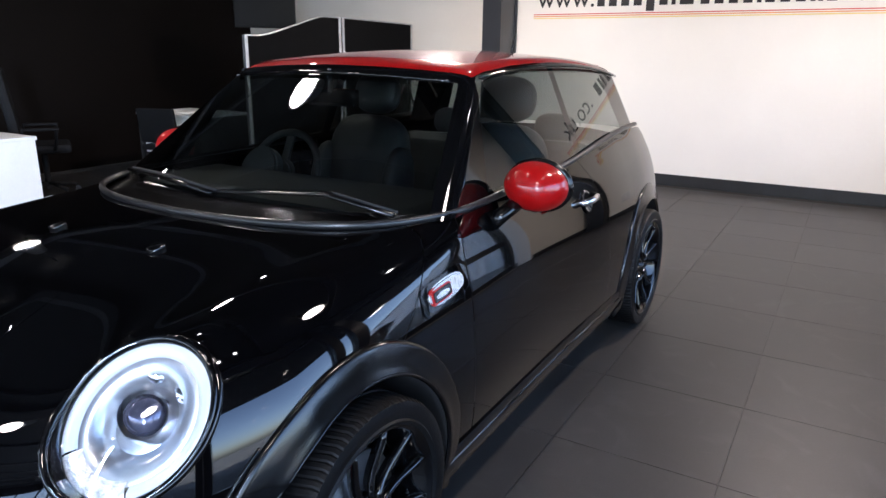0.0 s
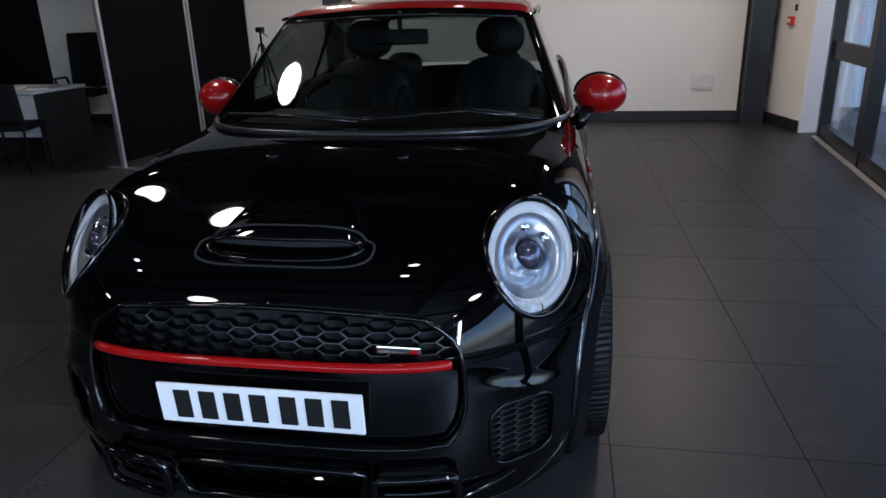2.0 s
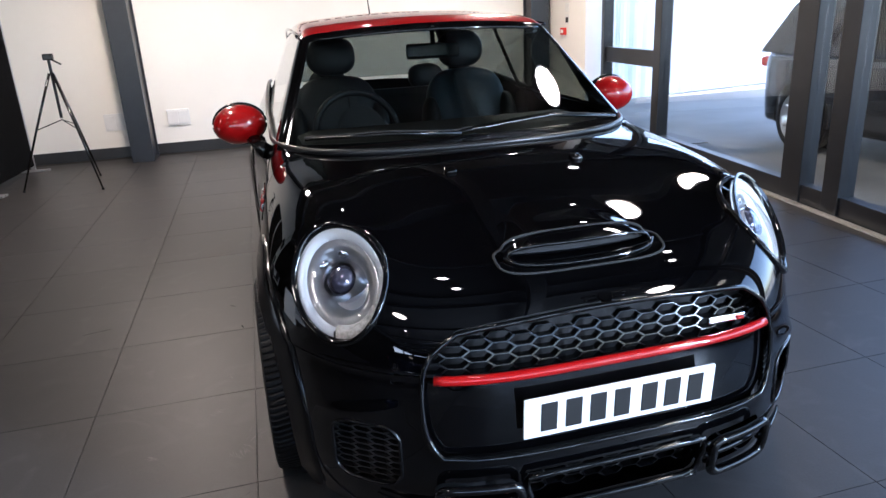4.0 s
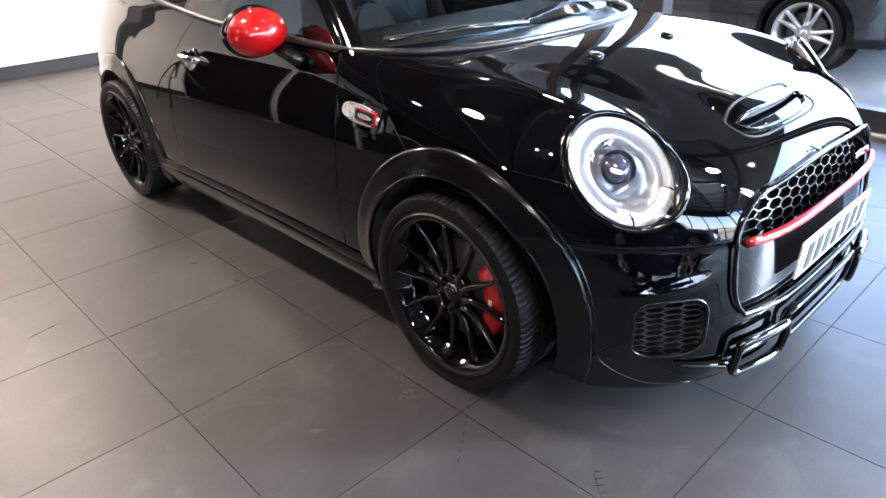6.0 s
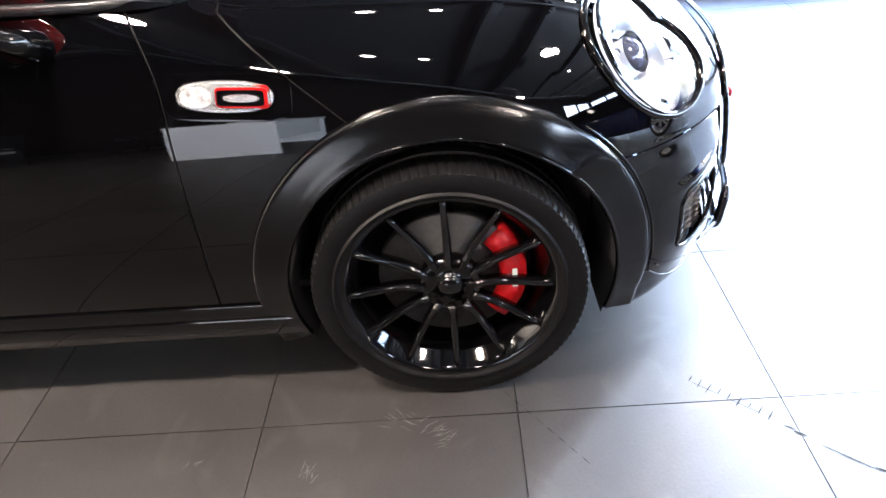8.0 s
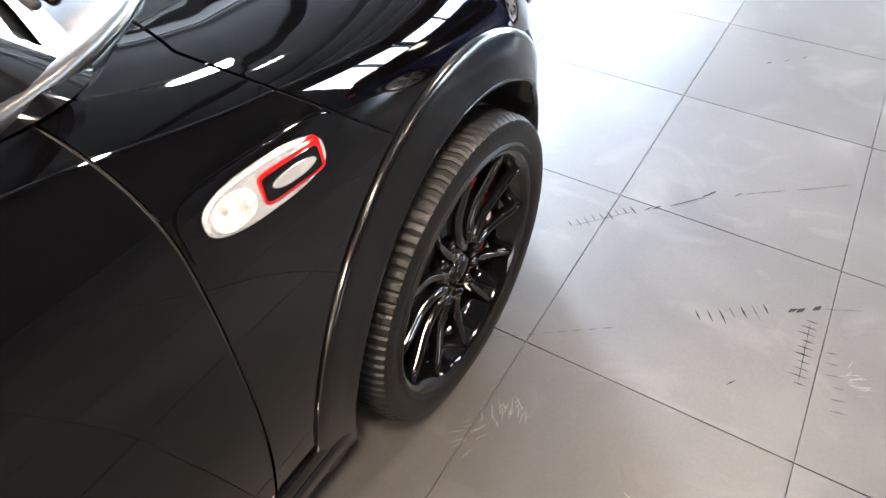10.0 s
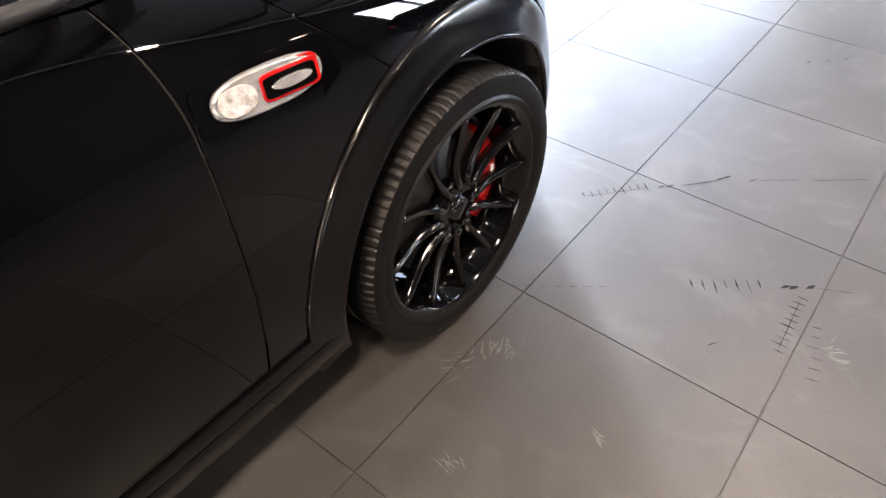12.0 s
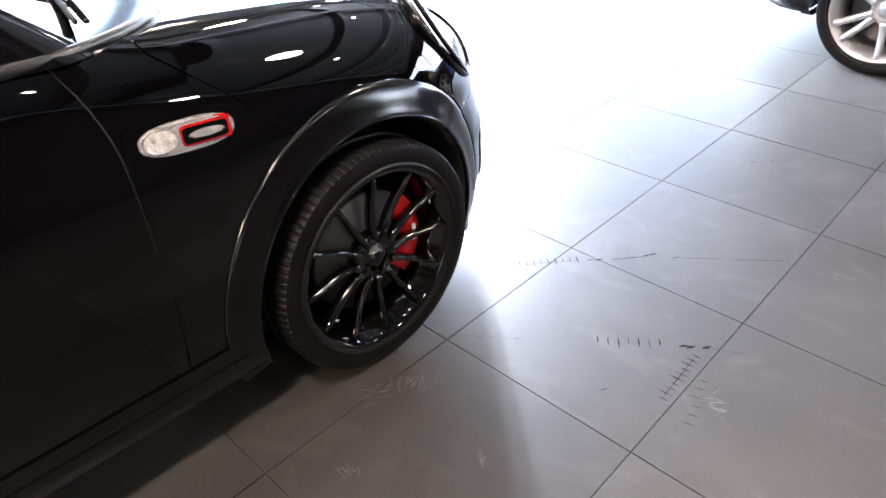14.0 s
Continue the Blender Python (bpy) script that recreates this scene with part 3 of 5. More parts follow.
def arch(v, y0):
    """How far a point lies outside the wheel's axis, seen from the side."""
    return np.where(np.abs(v[:, 0]) > 0.5, np.hypot(v[:, 1] - y0 + (0.018 if y0 < 1 else 0), v[:, 2] - 0.315), 9.0)


def head_uv(v):
    d = np.stack([np.abs(v[:, 0]), v[:, 1], v[:, 2]], 1) - HEAD_AT
    return d @ HEAD_U, d @ HEAD_V, d @ HEAD_N


def head_out(v):
    u, w, n = head_uv(v)
    return np.where(np.abs(n) < 0.12, np.sqrt((u / HEAD_A) ** 2 + (w / HEAD_B) ** 2) - 1, 1.0) * 0.13


def rounded(x, z, cx, cz, hx, hz, r):
    """Distance outside a rounded rectangle."""
    qx, qz = np.abs(x - cx) - hx + r, np.abs(z - cz) - hz + r
    return np.hypot(np.maximum(qx, 0), np.maximum(qz, 0)) + np.minimum(np.maximum(qx, qz), 0) - r


def mouth_out(x, z):
    """Outside the big front opening, wide at its waist."""
    ax = np.abs(x)
    half = curve(z, ((0.34, 0.40), (0.38, 0.455), (0.43, 0.482), (0.50, 0.49), (0.57, 0.485), (0.64, 0.455), (0.70, 0.36), (0.76, 0.2)))
    return np.maximum(ax - half, np.maximum(0.372 - z, z - (0.705 - 0.12 * ax**2)))


def duct_out(x, z):
    return rounded(np.abs(x), z, 0.621, 0.362, 0.076, 0.086, 0.045)


def intake_out(x, z):
    return rounded(np.abs(x), z, 0.0, 0.255, 0.245 + (z - 0.26) * 0.25, 0.055, 0.02)


def fin_out(x, z):
    return rounded(np.abs(x), z, 0.372, 0.245, 0.100, 0.054, 0.025)


def side_xs(y, z):
    """Half widths of the body at many points of its side."""
    lo, hi = np.full(len(y), 0.45), np.full(len(y), 0.95)
    for _ in range(24):
        mid = (lo + hi) / 2
        inside = body_field(mid, y, z) < 0
        lo, hi = np.where(inside, mid, lo), np.where(inside, hi, mid)
    return lo


def side_x(y, z):
    lo, hi = 0.5, 0.95
    for _ in range(24):
        mid = (lo + hi) / 2
        lo, hi = (mid, hi) if body_field(np.array([mid]), np.array([y]), np.array([z]))[0] < 0 else (lo, mid)
    return lo


car = thing("hatchback_car", "glossy black hatchback with red roof and mirrors on the tiles", "car")
skin = shell(body_field, (0, 1.13, 0.55), (0.83, 1.95, 0.42), (150, 320, 90))
strips = []
# wheel openings and the cladding round them
for y0 in (0.0, 2.495):
    skin, _ = clip(skin, arch(skin[0], y0) - 0.375)
for y0 in (0.0, 2.495):
    skin, ring, seam = divide(skin, lambda v: arch(v, y0) - 0.458, 0.002)
    strips.append(seam)
    cy = y0 - (0.018 if y0 < 1 else 0.0)
    for sx in (-1, 1):
        ang = np.linspace(math.radians(-19), math.radians(199), 150)
        rad = np.array([0.4582, 0.4578, 0.4555, 0.451, 0.444, 0.435, 0.425, 0.414, 0.403, 0.394, 0.386, 0.380, 0.376, 0.374])
        up = np.array([-0.004, 0.004, 0.007, 0.009, 0.010, 0.011, 0.012, 0.013, 0.014, 0.016, 0.018, 0.019, 0.017, 0.008])
        aa, rr = np.meshgrid(ang, rad, indexing="ij")
        yy, zz = (cy + rr * np.cos(aa)).ravel(), (0.315 + rr * np.sin(aa)).ravel()
        xx = side_xs(yy, np.maximum(zz, 0.20)) + np.tile(up, len(ang))
        k = len(rad)
        vs = np.stack([sx * xx, yy, zz], 1)
        fs = [(i * k + q, i * k + q + 1, (i + 1) * k + q + 1, (i + 1) * k + q) for i in range(len(ang) - 1) for q in range(k - 1)]
        bm = bmesh.new()
        bm.from_mesh(mesh_of("tmp", vs, fs, M["plastic"]))
        part("arch_cladding", bm_mesh("arch_cladding", bm, M["plastic"], True), M["plastic"], car, "satin black plastic wheel arch trim")
        bead = []
        for q in np.linspace(math.radians(-18), math.radians(198), 60):
            yy, zz = y0 + (-0.018 if y0 < 1 else 0) + 0.380 * math.cos(q), 0.315 + 0.380 * math.sin(q)
            bead.append((sx * (side_x(yy, zz) + 0.0155), yy, zz))
        part("arch_lip", tube("arch_lip", bead, 0.004, M["gloss"], seg=8), M["gloss"], car, "glossy wheel arch lip")
        # the lip that turns in towards the wheel
        a = np.linspace(math.radians(-22), math.radians(202), 70)
        vs = [(sx * xx, y0 + (-0.018 if y0 < 1 else 0) + 0.375 * math.cos(q), 0.315 + 0.375 * math.sin(q)) for q in a for xx in (side_x(y0 + (-0.018 if y0 < 1 else 0) + 0.375 * math.cos(q), max(0.2, 0.315 + 0.375 * math.sin(q))) + 0.010, 0.76, 0.50)]
        fs = [(i * 3 + k, i * 3 + k + 1, i * 3 + k + 4, i * 3 + k + 3) for i in range(69) for k in (0, 1)]
        part("arch_liner", mesh_of("arch_liner", vs, fs, M["matte"]), M["matte"], car, "matte black wheel well")
        back = cylinder(0.385, 0.01, (sx * 0.50, y0, 0.31), Matrix.Rotation(math.pi / 2, 4, "Y"), 48, 0)
        part("arch_back", back, M["matte"], car, "matte black wheel well")
# openings in the nose
def nose_cut(surface, f):
    v = surface[0]
    s = np.where(v[:, 1] < -0.30, f(v[:, 0], v[:, 2]), 1.0)
    return clip(surface, s)


skin, mouth_skin = nose_cut(skin, mouth_out)
skin, _ = nose_cut(skin, duct_out)
skin, _ = nose_cut(skin, intake_out)
skin, _ = nose_cut(skin, fin_out)
skin, lens_skin = clip(skin, head_out(skin[0]))


def trim_y(x):
    """The bonnet's rear edge."""
    return 0.150 + 0.34 * np.abs(x) ** 2 + 1.3 * np.abs(x) ** 6


# the top that the cabin covers goes
def under_cabin(v):
    ax = np.abs(v[:, 0])
    inside = np.minimum(np.minimum(0.716 - 0.035 * np.maximum(0, (v[:, 1] - 1.3) / 1.2) ** 2 - ax, v[:, 1] - trim_y(v[:, 0])), np.minimum(v[:, 2] - 0.90, 2.96 - v[:, 1]))
    return -inside


skin, _ = clip(skin, under_cabin(skin[0]))
bonnet, skin, gap = divide(skin, lambda v: np.minimum(np.minimum(0.178 + (v[:, 2] - 0.746) * 1.13 - v[:, 1], v[:, 2] - 0.588), 0.40 - v[:, 1]))
strips.append(gap)
bumper, skin, gap = divide(skin, lambda v: np.minimum(0.10 - v[:, 1], 0.62 - v[:, 2]), 0.0015)
strips.append(gap)
sill, skin, gap = divide(skin, lambda v: np.minimum(0.262 - v[:, 2], np.minimum(v[:, 1] - 0.1, 2.4 - v[:, 1])))
strips.append(gap)
wing, skin, gap = divide(skin, lambda v: 0.525 + 0.10 * np.clip(0.50 - v[:, 2], 0, 1) ** 1.5 + 0.05 * np.clip((v[:, 2] - 0.78) / 0.19, 0, 1.2) ** 2 - v[:, 1])
strips.append(gap)
door, quarter, gap = divide(skin, lambda v: 1.82 - 0.17 * np.clip((v[:, 2] - 0.70) / 0.27, 0, 1.2) ** 1.6 - v[:, 1])
strips.append(gap)
part("bonnet", surface_mesh("bonnet", bonnet, M["paint"]), M["paint"], car, "glossy black bonnet")


def lip_z(y):
    """Height of the painted bumper's lower edge."""
    return 0.160 + 0.10 * np.clip((y + 0.65) / 0.165, 0, 1) ** 2.2


lip_skin, bumper, gap = divide(bumper, lambda v: np.minimum(lip_z(v[:, 1]) - v[:, 2], np.abs(v[:, 0]) - 0.47), 0.002)
strips.append(gap)
for sx in (-1, 1):
    one, _ = clip(lip_skin, lip_skin[0][:, 0] * sx)
    part("bumper_lip", surface_mesh("bumper_lip", one, M["plastic"]), M["plastic"], car, "satin black lower bumper edge")
    edge = [(y, float(lip_z(y))) for y in np.linspace(-0.66, -0.488, 18)] + [(-0.026 + 0.4605 * math.cos(a), 0.315 + 0.4605 * math.sin(a)) for a in np.linspace(radians(184), radians(128), 24)]
    part("bumper_bead", tube("bumper_bead", [(sx * (side_x(y, z) + 0.001), y, z) for y, z in edge], 0.0028, M["gloss"]), M["gloss"], car)
part("front_bumper", surface_mesh("front_bumper", bumper, M["paint"]), M["paint"], car, "glossy black front bumper")
for sx in (-1, 1):
    for n_, s_, mat_, off_ in (("wing", wing, "paint", 0), ("door", door, "paint", 0), ("rear_quarter", quarter, "paint", 0), ("sill", sill, "plastic", 0.006)):
        one, _ = clip(s_, s_[0][:, 0] * sx)
        part(n_, surface_mesh(n_, one, M[mat_], off_), M[mat_], car)
part("panel_gap", surface_mesh("panel_gap", joined(*strips), M["matte"], -0.005), M["matte"], car, "dark panel gaps")

# ---- cabin: roof, pillars and glass ----
cab = shell(cabin_field, (0, 1.55, 1.12), (0.72, 1.25, 0.3), (110, 260, 60))
cab, _ = clip(cab, cab[0][:, 2] - belt_z(cab[0][:, 1]) + 0.012)


def over(v, which, margin):
    t = cabin_terms(*v.T)
    rest = np.max([t[k] for k in range(4) if k != which], axis=0)
    return t[which] - rest - margin


roof, cab = clip(cab, over(cab[0], 3, -0.012))
part("roof", surface_mesh("roof", roof, M["red"]), M["red"], car, "glossy red roof")
wind, cab = clip(cab, over(cab[0], 1, 0.040))
wind, cowl = clip(wind, wind[0][:, 2] - 0.975)
rear_glass, cab = clip(cab, np.minimum(over(cab[0], 2, 0.03), cab[0][:, 2] - 1.03))
part("windscreen", surface_mesh("windscreen", wind, M["glass"]), M["glass"], car, "clear tinted windscreen")
part("rear_window", surface_mesh("rear_window", rear_glass, M["glass"]), M["glass"], car, "clear tinted rear window")
part("cowl", surface_mesh("cowl", cowl, M["plastic"], -0.002), M["plastic"], car, "black plastic scuttle below the windscreen")
for n_, y0_, y1_ in (("side_window", 0.80, 1.655), ("quarter_window", 1.715, 2.46)):
    v = cab[0]
    inside = np.minimum(np.minimum(over(v, 0, 0.014), v[:, 2] - belt_z(v[:, 1]) - 0.016), np.minimum(v[:, 1] - y0_ - (0.55 * (v[:, 2] - 1.0) if n_ == "side_window" else 0), y1_ - v[:, 1] - (0.25 * (v[:, 2] - 1.0) if n_ == "quarter_window" else 0)))
    win, cab = clip(cab, inside)
    for sx in (-1, 1):
        one, _ = clip(win, win[0][:, 0] * sx)
        part(n_, surface_mesh(n_, one, M["glass"]), M["glass"], car, "clear side glass")
for sx in (-1, 1):
    one, _ = clip(cab, cab[0][:, 0] * sx)
    part("window_pillar", surface_mesh("window_pillar", one, M["gloss"]), M["gloss"], car, "gloss black window pillars")


def cab_x(y, z):
    """The cabin's half width at a point of the belt."""
    return 0.724 - 0.44 * (z - 0.98) - 0.035 * max(0, (y - 1.3) / 1.2) ** 2 + 0.004


vs = [(x, float(trim_y(x)) * (1 - t) + (float(screen_y(x, 0.972)) + 0.02) * t, 0.956 - 0.012 * (x / 0.72) ** 2 + 0.018 * t) for t in np.linspace(0, 1, 7) for x in np.linspace(-0.722, 0.722, 41)]
fs = [(j * 41 + i, j * 41 + i + 1, (j + 1) * 41 + i + 1, (j + 1) * 41 + i) for j in range(6) for i in range(40)]
part("scuttle_panel", mesh_of("scuttle_panel", vs, fs, M["plastic"]), M["plastic"], car, "black plastic panel between bonnet and windscreen")
base = [(x, float(trim_y(x)), 0.970 - 0.002 * (x / 0.66) ** 2) for x in np.linspace(-0.655, 0.655, 41)]


def body_top(x, y):
    """Height of the painted shoulder under a point of the waistline."""
    z = np.linspace(0.80, 1.12, 641)
    inside = body_field(np.full(641, x), np.full(641, y), z) < 0
    return float(z[inside][-1]) if inside.any() else 0.0


right = [(cab_x(y, belt_z(y)) + 0.004, y, max(belt_z(y), body_top(cab_x(y, belt_z(y)), y) + 0.005)) for y in np.linspace(0.64, 2.70, 40)]
corner = [(x, y, max(0.971, body_top(x, y) + 0.005)) for x, y in ((0.690, 0.470), (0.712, 0.530), (0.727, 0.590))]
half = [p for p in base if p[0] >= 0] + corner + right
half = np.array(half)
for _ in range(4):
    half[1:-1] = (half[:-2] + 2 * half[1:-1] + half[2:]) / 4
loop = [(-x, y, z) for x, y, z in half[::-1]] + [tuple(p) for p in half[1:]]
part("belt_trim", tube("belt_trim", loop, 0.0105, M["belt"], seg=10, flat=1.1), M["belt"], car, "dark grey waistline trim under the windows")
for sx in (-1, 1):
    pts = [(sx * (cab_x(y, 1.335) - 0.012 + 0.01), y, float(curve(y, ROOF)) - 0.062) for y in np.linspace(1.0, 2.72, 30)]
    part("roof_gutter", tube("roof_gutter", pts, 0.007, M["gloss"]), M["gloss"], car)
part("screen_edge", tube("screen_edge", [(x, float(screen_y(x, 1.352 - 0.02 * (x / 0.5) ** 2)) - 0.012, 1.356 - 0.02 * (x / 0.5) ** 2) for x in np.linspace(-0.50, 0.50, 30)], 0.008, M["gloss"]), M["gloss"], car)
part("antenna", tube("antenna", [(0, 2.45, 1.385), (0, 2.47, 1.46), (0, 2.52, 1.57)], [0.006, 0.004, 0.003], M["plastic"]), M["plastic"], car, "short black roof antenna")
spoiler = box((0.88, 0.20, 0.03), (0, 2.74, 1.352), 0.012, rot=Matrix.Rotation(radians(-9), 4, "X"))
part("roof_spoiler", spoiler, M["red"], car, "red roof spoiler", True)

# ---- nose details ----


@functools.lru_cache(None)
def skin_y(x, z):
    """Where the painted bumper lies in front of a point of the plan."""
    lo, hi = -1.0, -0.2
    for _ in range(18):
        mid = (lo + hi) / 2
        lo, hi = (lo, mid) if body_field(np.array([x]), np.array([mid]), np.array([z]))[0] < 0 else (mid, hi)
    return lo


def hex_mesh(name, inside, mat, cell=0.043, wall=0.16, back=0.03, squash=0.62, face=front_y):
    """A honeycomb that follows the nose, a little behind it."""
    vs, fs = [], []
    dx, dz = cell * 1.5, cell * math.sqrt(3) * squash
    for i in range(-20, 21):
        for j in range(0, 40):
            cx, cz = i * dx, 0.145 + (j + (i % 2) / 2) * dz
            if not inside(cx, cz):
                continue
            b = len(vs)
            for depth, k in ((0.0, 1.0), (0.0, 1.0 - wall), (0.022, 1.0 - wall)):
                for q in range(6):
                    a = math.pi / 3 * q
                    x, z = cx + cell * k * math.cos(a), cz + cell * k * math.sin(a) * squash
                    vs.append((x, float(face(x, z)) + back + depth, z))
            for q in range(6):
                w = (q + 1) % 6
                fs += [(b + q, b + w, b + 6 + w, b + 6 + q), (b + 6 + q, b + 6 + w, b + 12 + w, b + 12 + q)]
    return mesh_of(name, vs, fs, mat, False)


def nose_patch(name, x0, x1, z0, z1, back, mat, nx=40, nz=10, face=front_y):
    vs = [(x, float(face(x, z)) + back, z) for z in np.linspace(z0, z1, nz) for x in np.linspace(x0, x1, nx)]
    fs = [(j * nx + i, j * nx + i + 1, (j + 1) * nx + i + 1, (j + 1) * nx + i) for j in range(nz - 1) for i in range(nx - 1)]
    return mesh_of(name, vs, fs, mat)


def outline(f, cx, cz, n=90, far=0.7, back=-0.004, face=front_y):
    """The edge of an opening, found by walking out from its middle."""
    pts = []
    for k in range(n):
        a = 2 * math.pi * k / n
        lo, hi = 0.0, far
        for _ in range(24):
            mid = (lo + hi) / 2
            x, z = cx + mid * math.cos(a), cz + mid * math.sin(a)
            lo, hi = (mid, hi) if f(np.array([x]), np.array([z]))[0] < 0 else (lo, mid)
        x, z = cx + lo * math.cos(a), cz + lo * math.sin(a)
        pts.append((x, float(face(x, z)) + back, z))
    return pts


part("grille_mesh", hex_mesh("grille_mesh", lambda x, z: abs(x) < 0.47 and 0.565 < z < 0.668 - 0.1 * x * x, M["plastic"], cell=0.038, wall=0.085, squash=0.40), M["plastic"], car, "black honeycomb grille")
part("grille_backing", nose_patch("grille_backing", -0.52, 0.52, 0.55, 0.74, 0.075, M["matte"]), M["matte"], car)
# number plate panel under the red bar
panel = surface_mesh("plate_panel", clip(mouth_skin, 0.565 - mouth_skin[0][:, 2])[0], M["paint"], -0.012)
part("plate_panel", panel, M["paint"], car, "gloss black panel behind the number plate")
part("grille_surround", tube("grille_surround", outline(mouth_out, 0, 0.54), 0.007, M["gloss"], True), M["gloss"], car, "gloss black grille surround")
part("red_bar", tube("red_bar", [(x, float(front_y(x, 0.578)) - 0.004, 0.580 - 0.01 * (x / 0.46) ** 2 * 0) for x in np.linspace(-0.458, 0.458, 40)], 0.0125, M["red"], flat=1.0), M["red"], car, "red accent bar across the grille")
badge = part("badge", box((0.11, 0.012, 0.02), (0.335, float(front_y(0.335, 0.61)) + 0.018, 0.613), 0.004), M["chrome"], car, "chrome grille badge")
part("badge_stripe", box((0.02, 0.006, 0.010), (0.372, float(front_y(0.335, 0.61)) + 0.011, 0.613), 0.001), M["red"], badge)
plate = part("number_plate", box((0.52, 0.008, 0.111), (0, 0, 0), 0.003), M["plate"], car, "white number plate with dark bars", m=pose(0.0, -0.788, 0.472, 4, 0, 0))
for k, x in enumerate((-0.195, -0.13, -0.065, 0.0, 0.075, 0.14, 0.205)):
    part("plate_bar", box((0.042, 0.003, 0.079), (x, -0.005, 0), 0.001), M["ink"], plate)
part("intake_mesh", hex_mesh("intake_mesh", lambda x, z: abs(x) < 0.25 and 0.235 < z < 0.33, M["plastic"], cell=0.036, wall=0.12, squash=0.5, back=0.03), M["plastic"], car, "black honeycomb lower intake")
part("intake_backing", nose_patch("intake_backing", -0.6, 0.6, 0.19, 0.34, 0.10, M["matte"]), M["matte"], car)
part("intake_frame", tube("intake_frame", outline(intake_out, 0, 0.255, back=-0.012), 0.0085, M["gloss"], True), M["gloss"], car)
part("splitter", tube("splitter", [(x, float(front_y(x, 0.19)) - 0.016, 0.196) for x in np.linspace(-0.235, 0.235, 30)], 0.007, M["gloss"]), M["gloss"], car, "gloss black front lip")


def duct_y(x, z):
    """The duct's mesh: set back and facing more forward than the bumper round it."""
    return float(skin_y(0.621, 0.362)) + 0.052 + 0.82 * (abs(x) - 0.621) + 0.08 * (z - 0.362)


for sx in (-1, 1):
    part("duct_mesh", hex_mesh("duct_mesh", lambda x, z: 0.53 < sx * x < 0.735 and 0.26 < z < 0.47, M["duct"], cell=0.026, wall=0.16, squash=0.38, back=0.0, face=duct_y), M["duct"], car, "dark grey honeycomb brake duct")
    lo, hi = (0.52, 0.72) if sx > 0 else (-0.72, -0.52)
    part("duct_backing", nose_patch("duct_backing", lo, hi, 0.25, 0.48, 0.03, M["matte"], face=duct_y), M["matte"], car)
    part("duct_frame", tube("duct_frame", outline(duct_out, sx * 0.621, 0.362, back=0.0, face=skin_y), 0.005, M["plastic"], True), M["plastic"], car)
    part("fin_frame", tube("fin_frame", outline(fin_out, sx * 0.372, 0.245, back=-0.026), 0.0125, M["gloss"], True), M["gloss"], car, "gloss black bumper fin")
    for z_ in (0.222, 0.262):
        part("fin_slat", tube("fin_slat", [(sx * x, float(front_y(x, z_)) + 0.012, z_) for x in np.linspace(0.272, 0.468, 12)], 0.006, M["gloss"], flat=1.4), M["gloss"], car, "gloss black bumper slat")
    part("bumper_blade", tube("bumper_blade", [(sx * x, float(front_y(x, 0.24)) - 0.008, 0.248 - 0.22 * (0.605 - x)) for x in np.linspace(0.605, 0.475, 10)], list(np.linspace(0.003, 0.013, 10)), M["gloss"], flat=0.8), M["gloss"], car, "gloss black bumper blade")

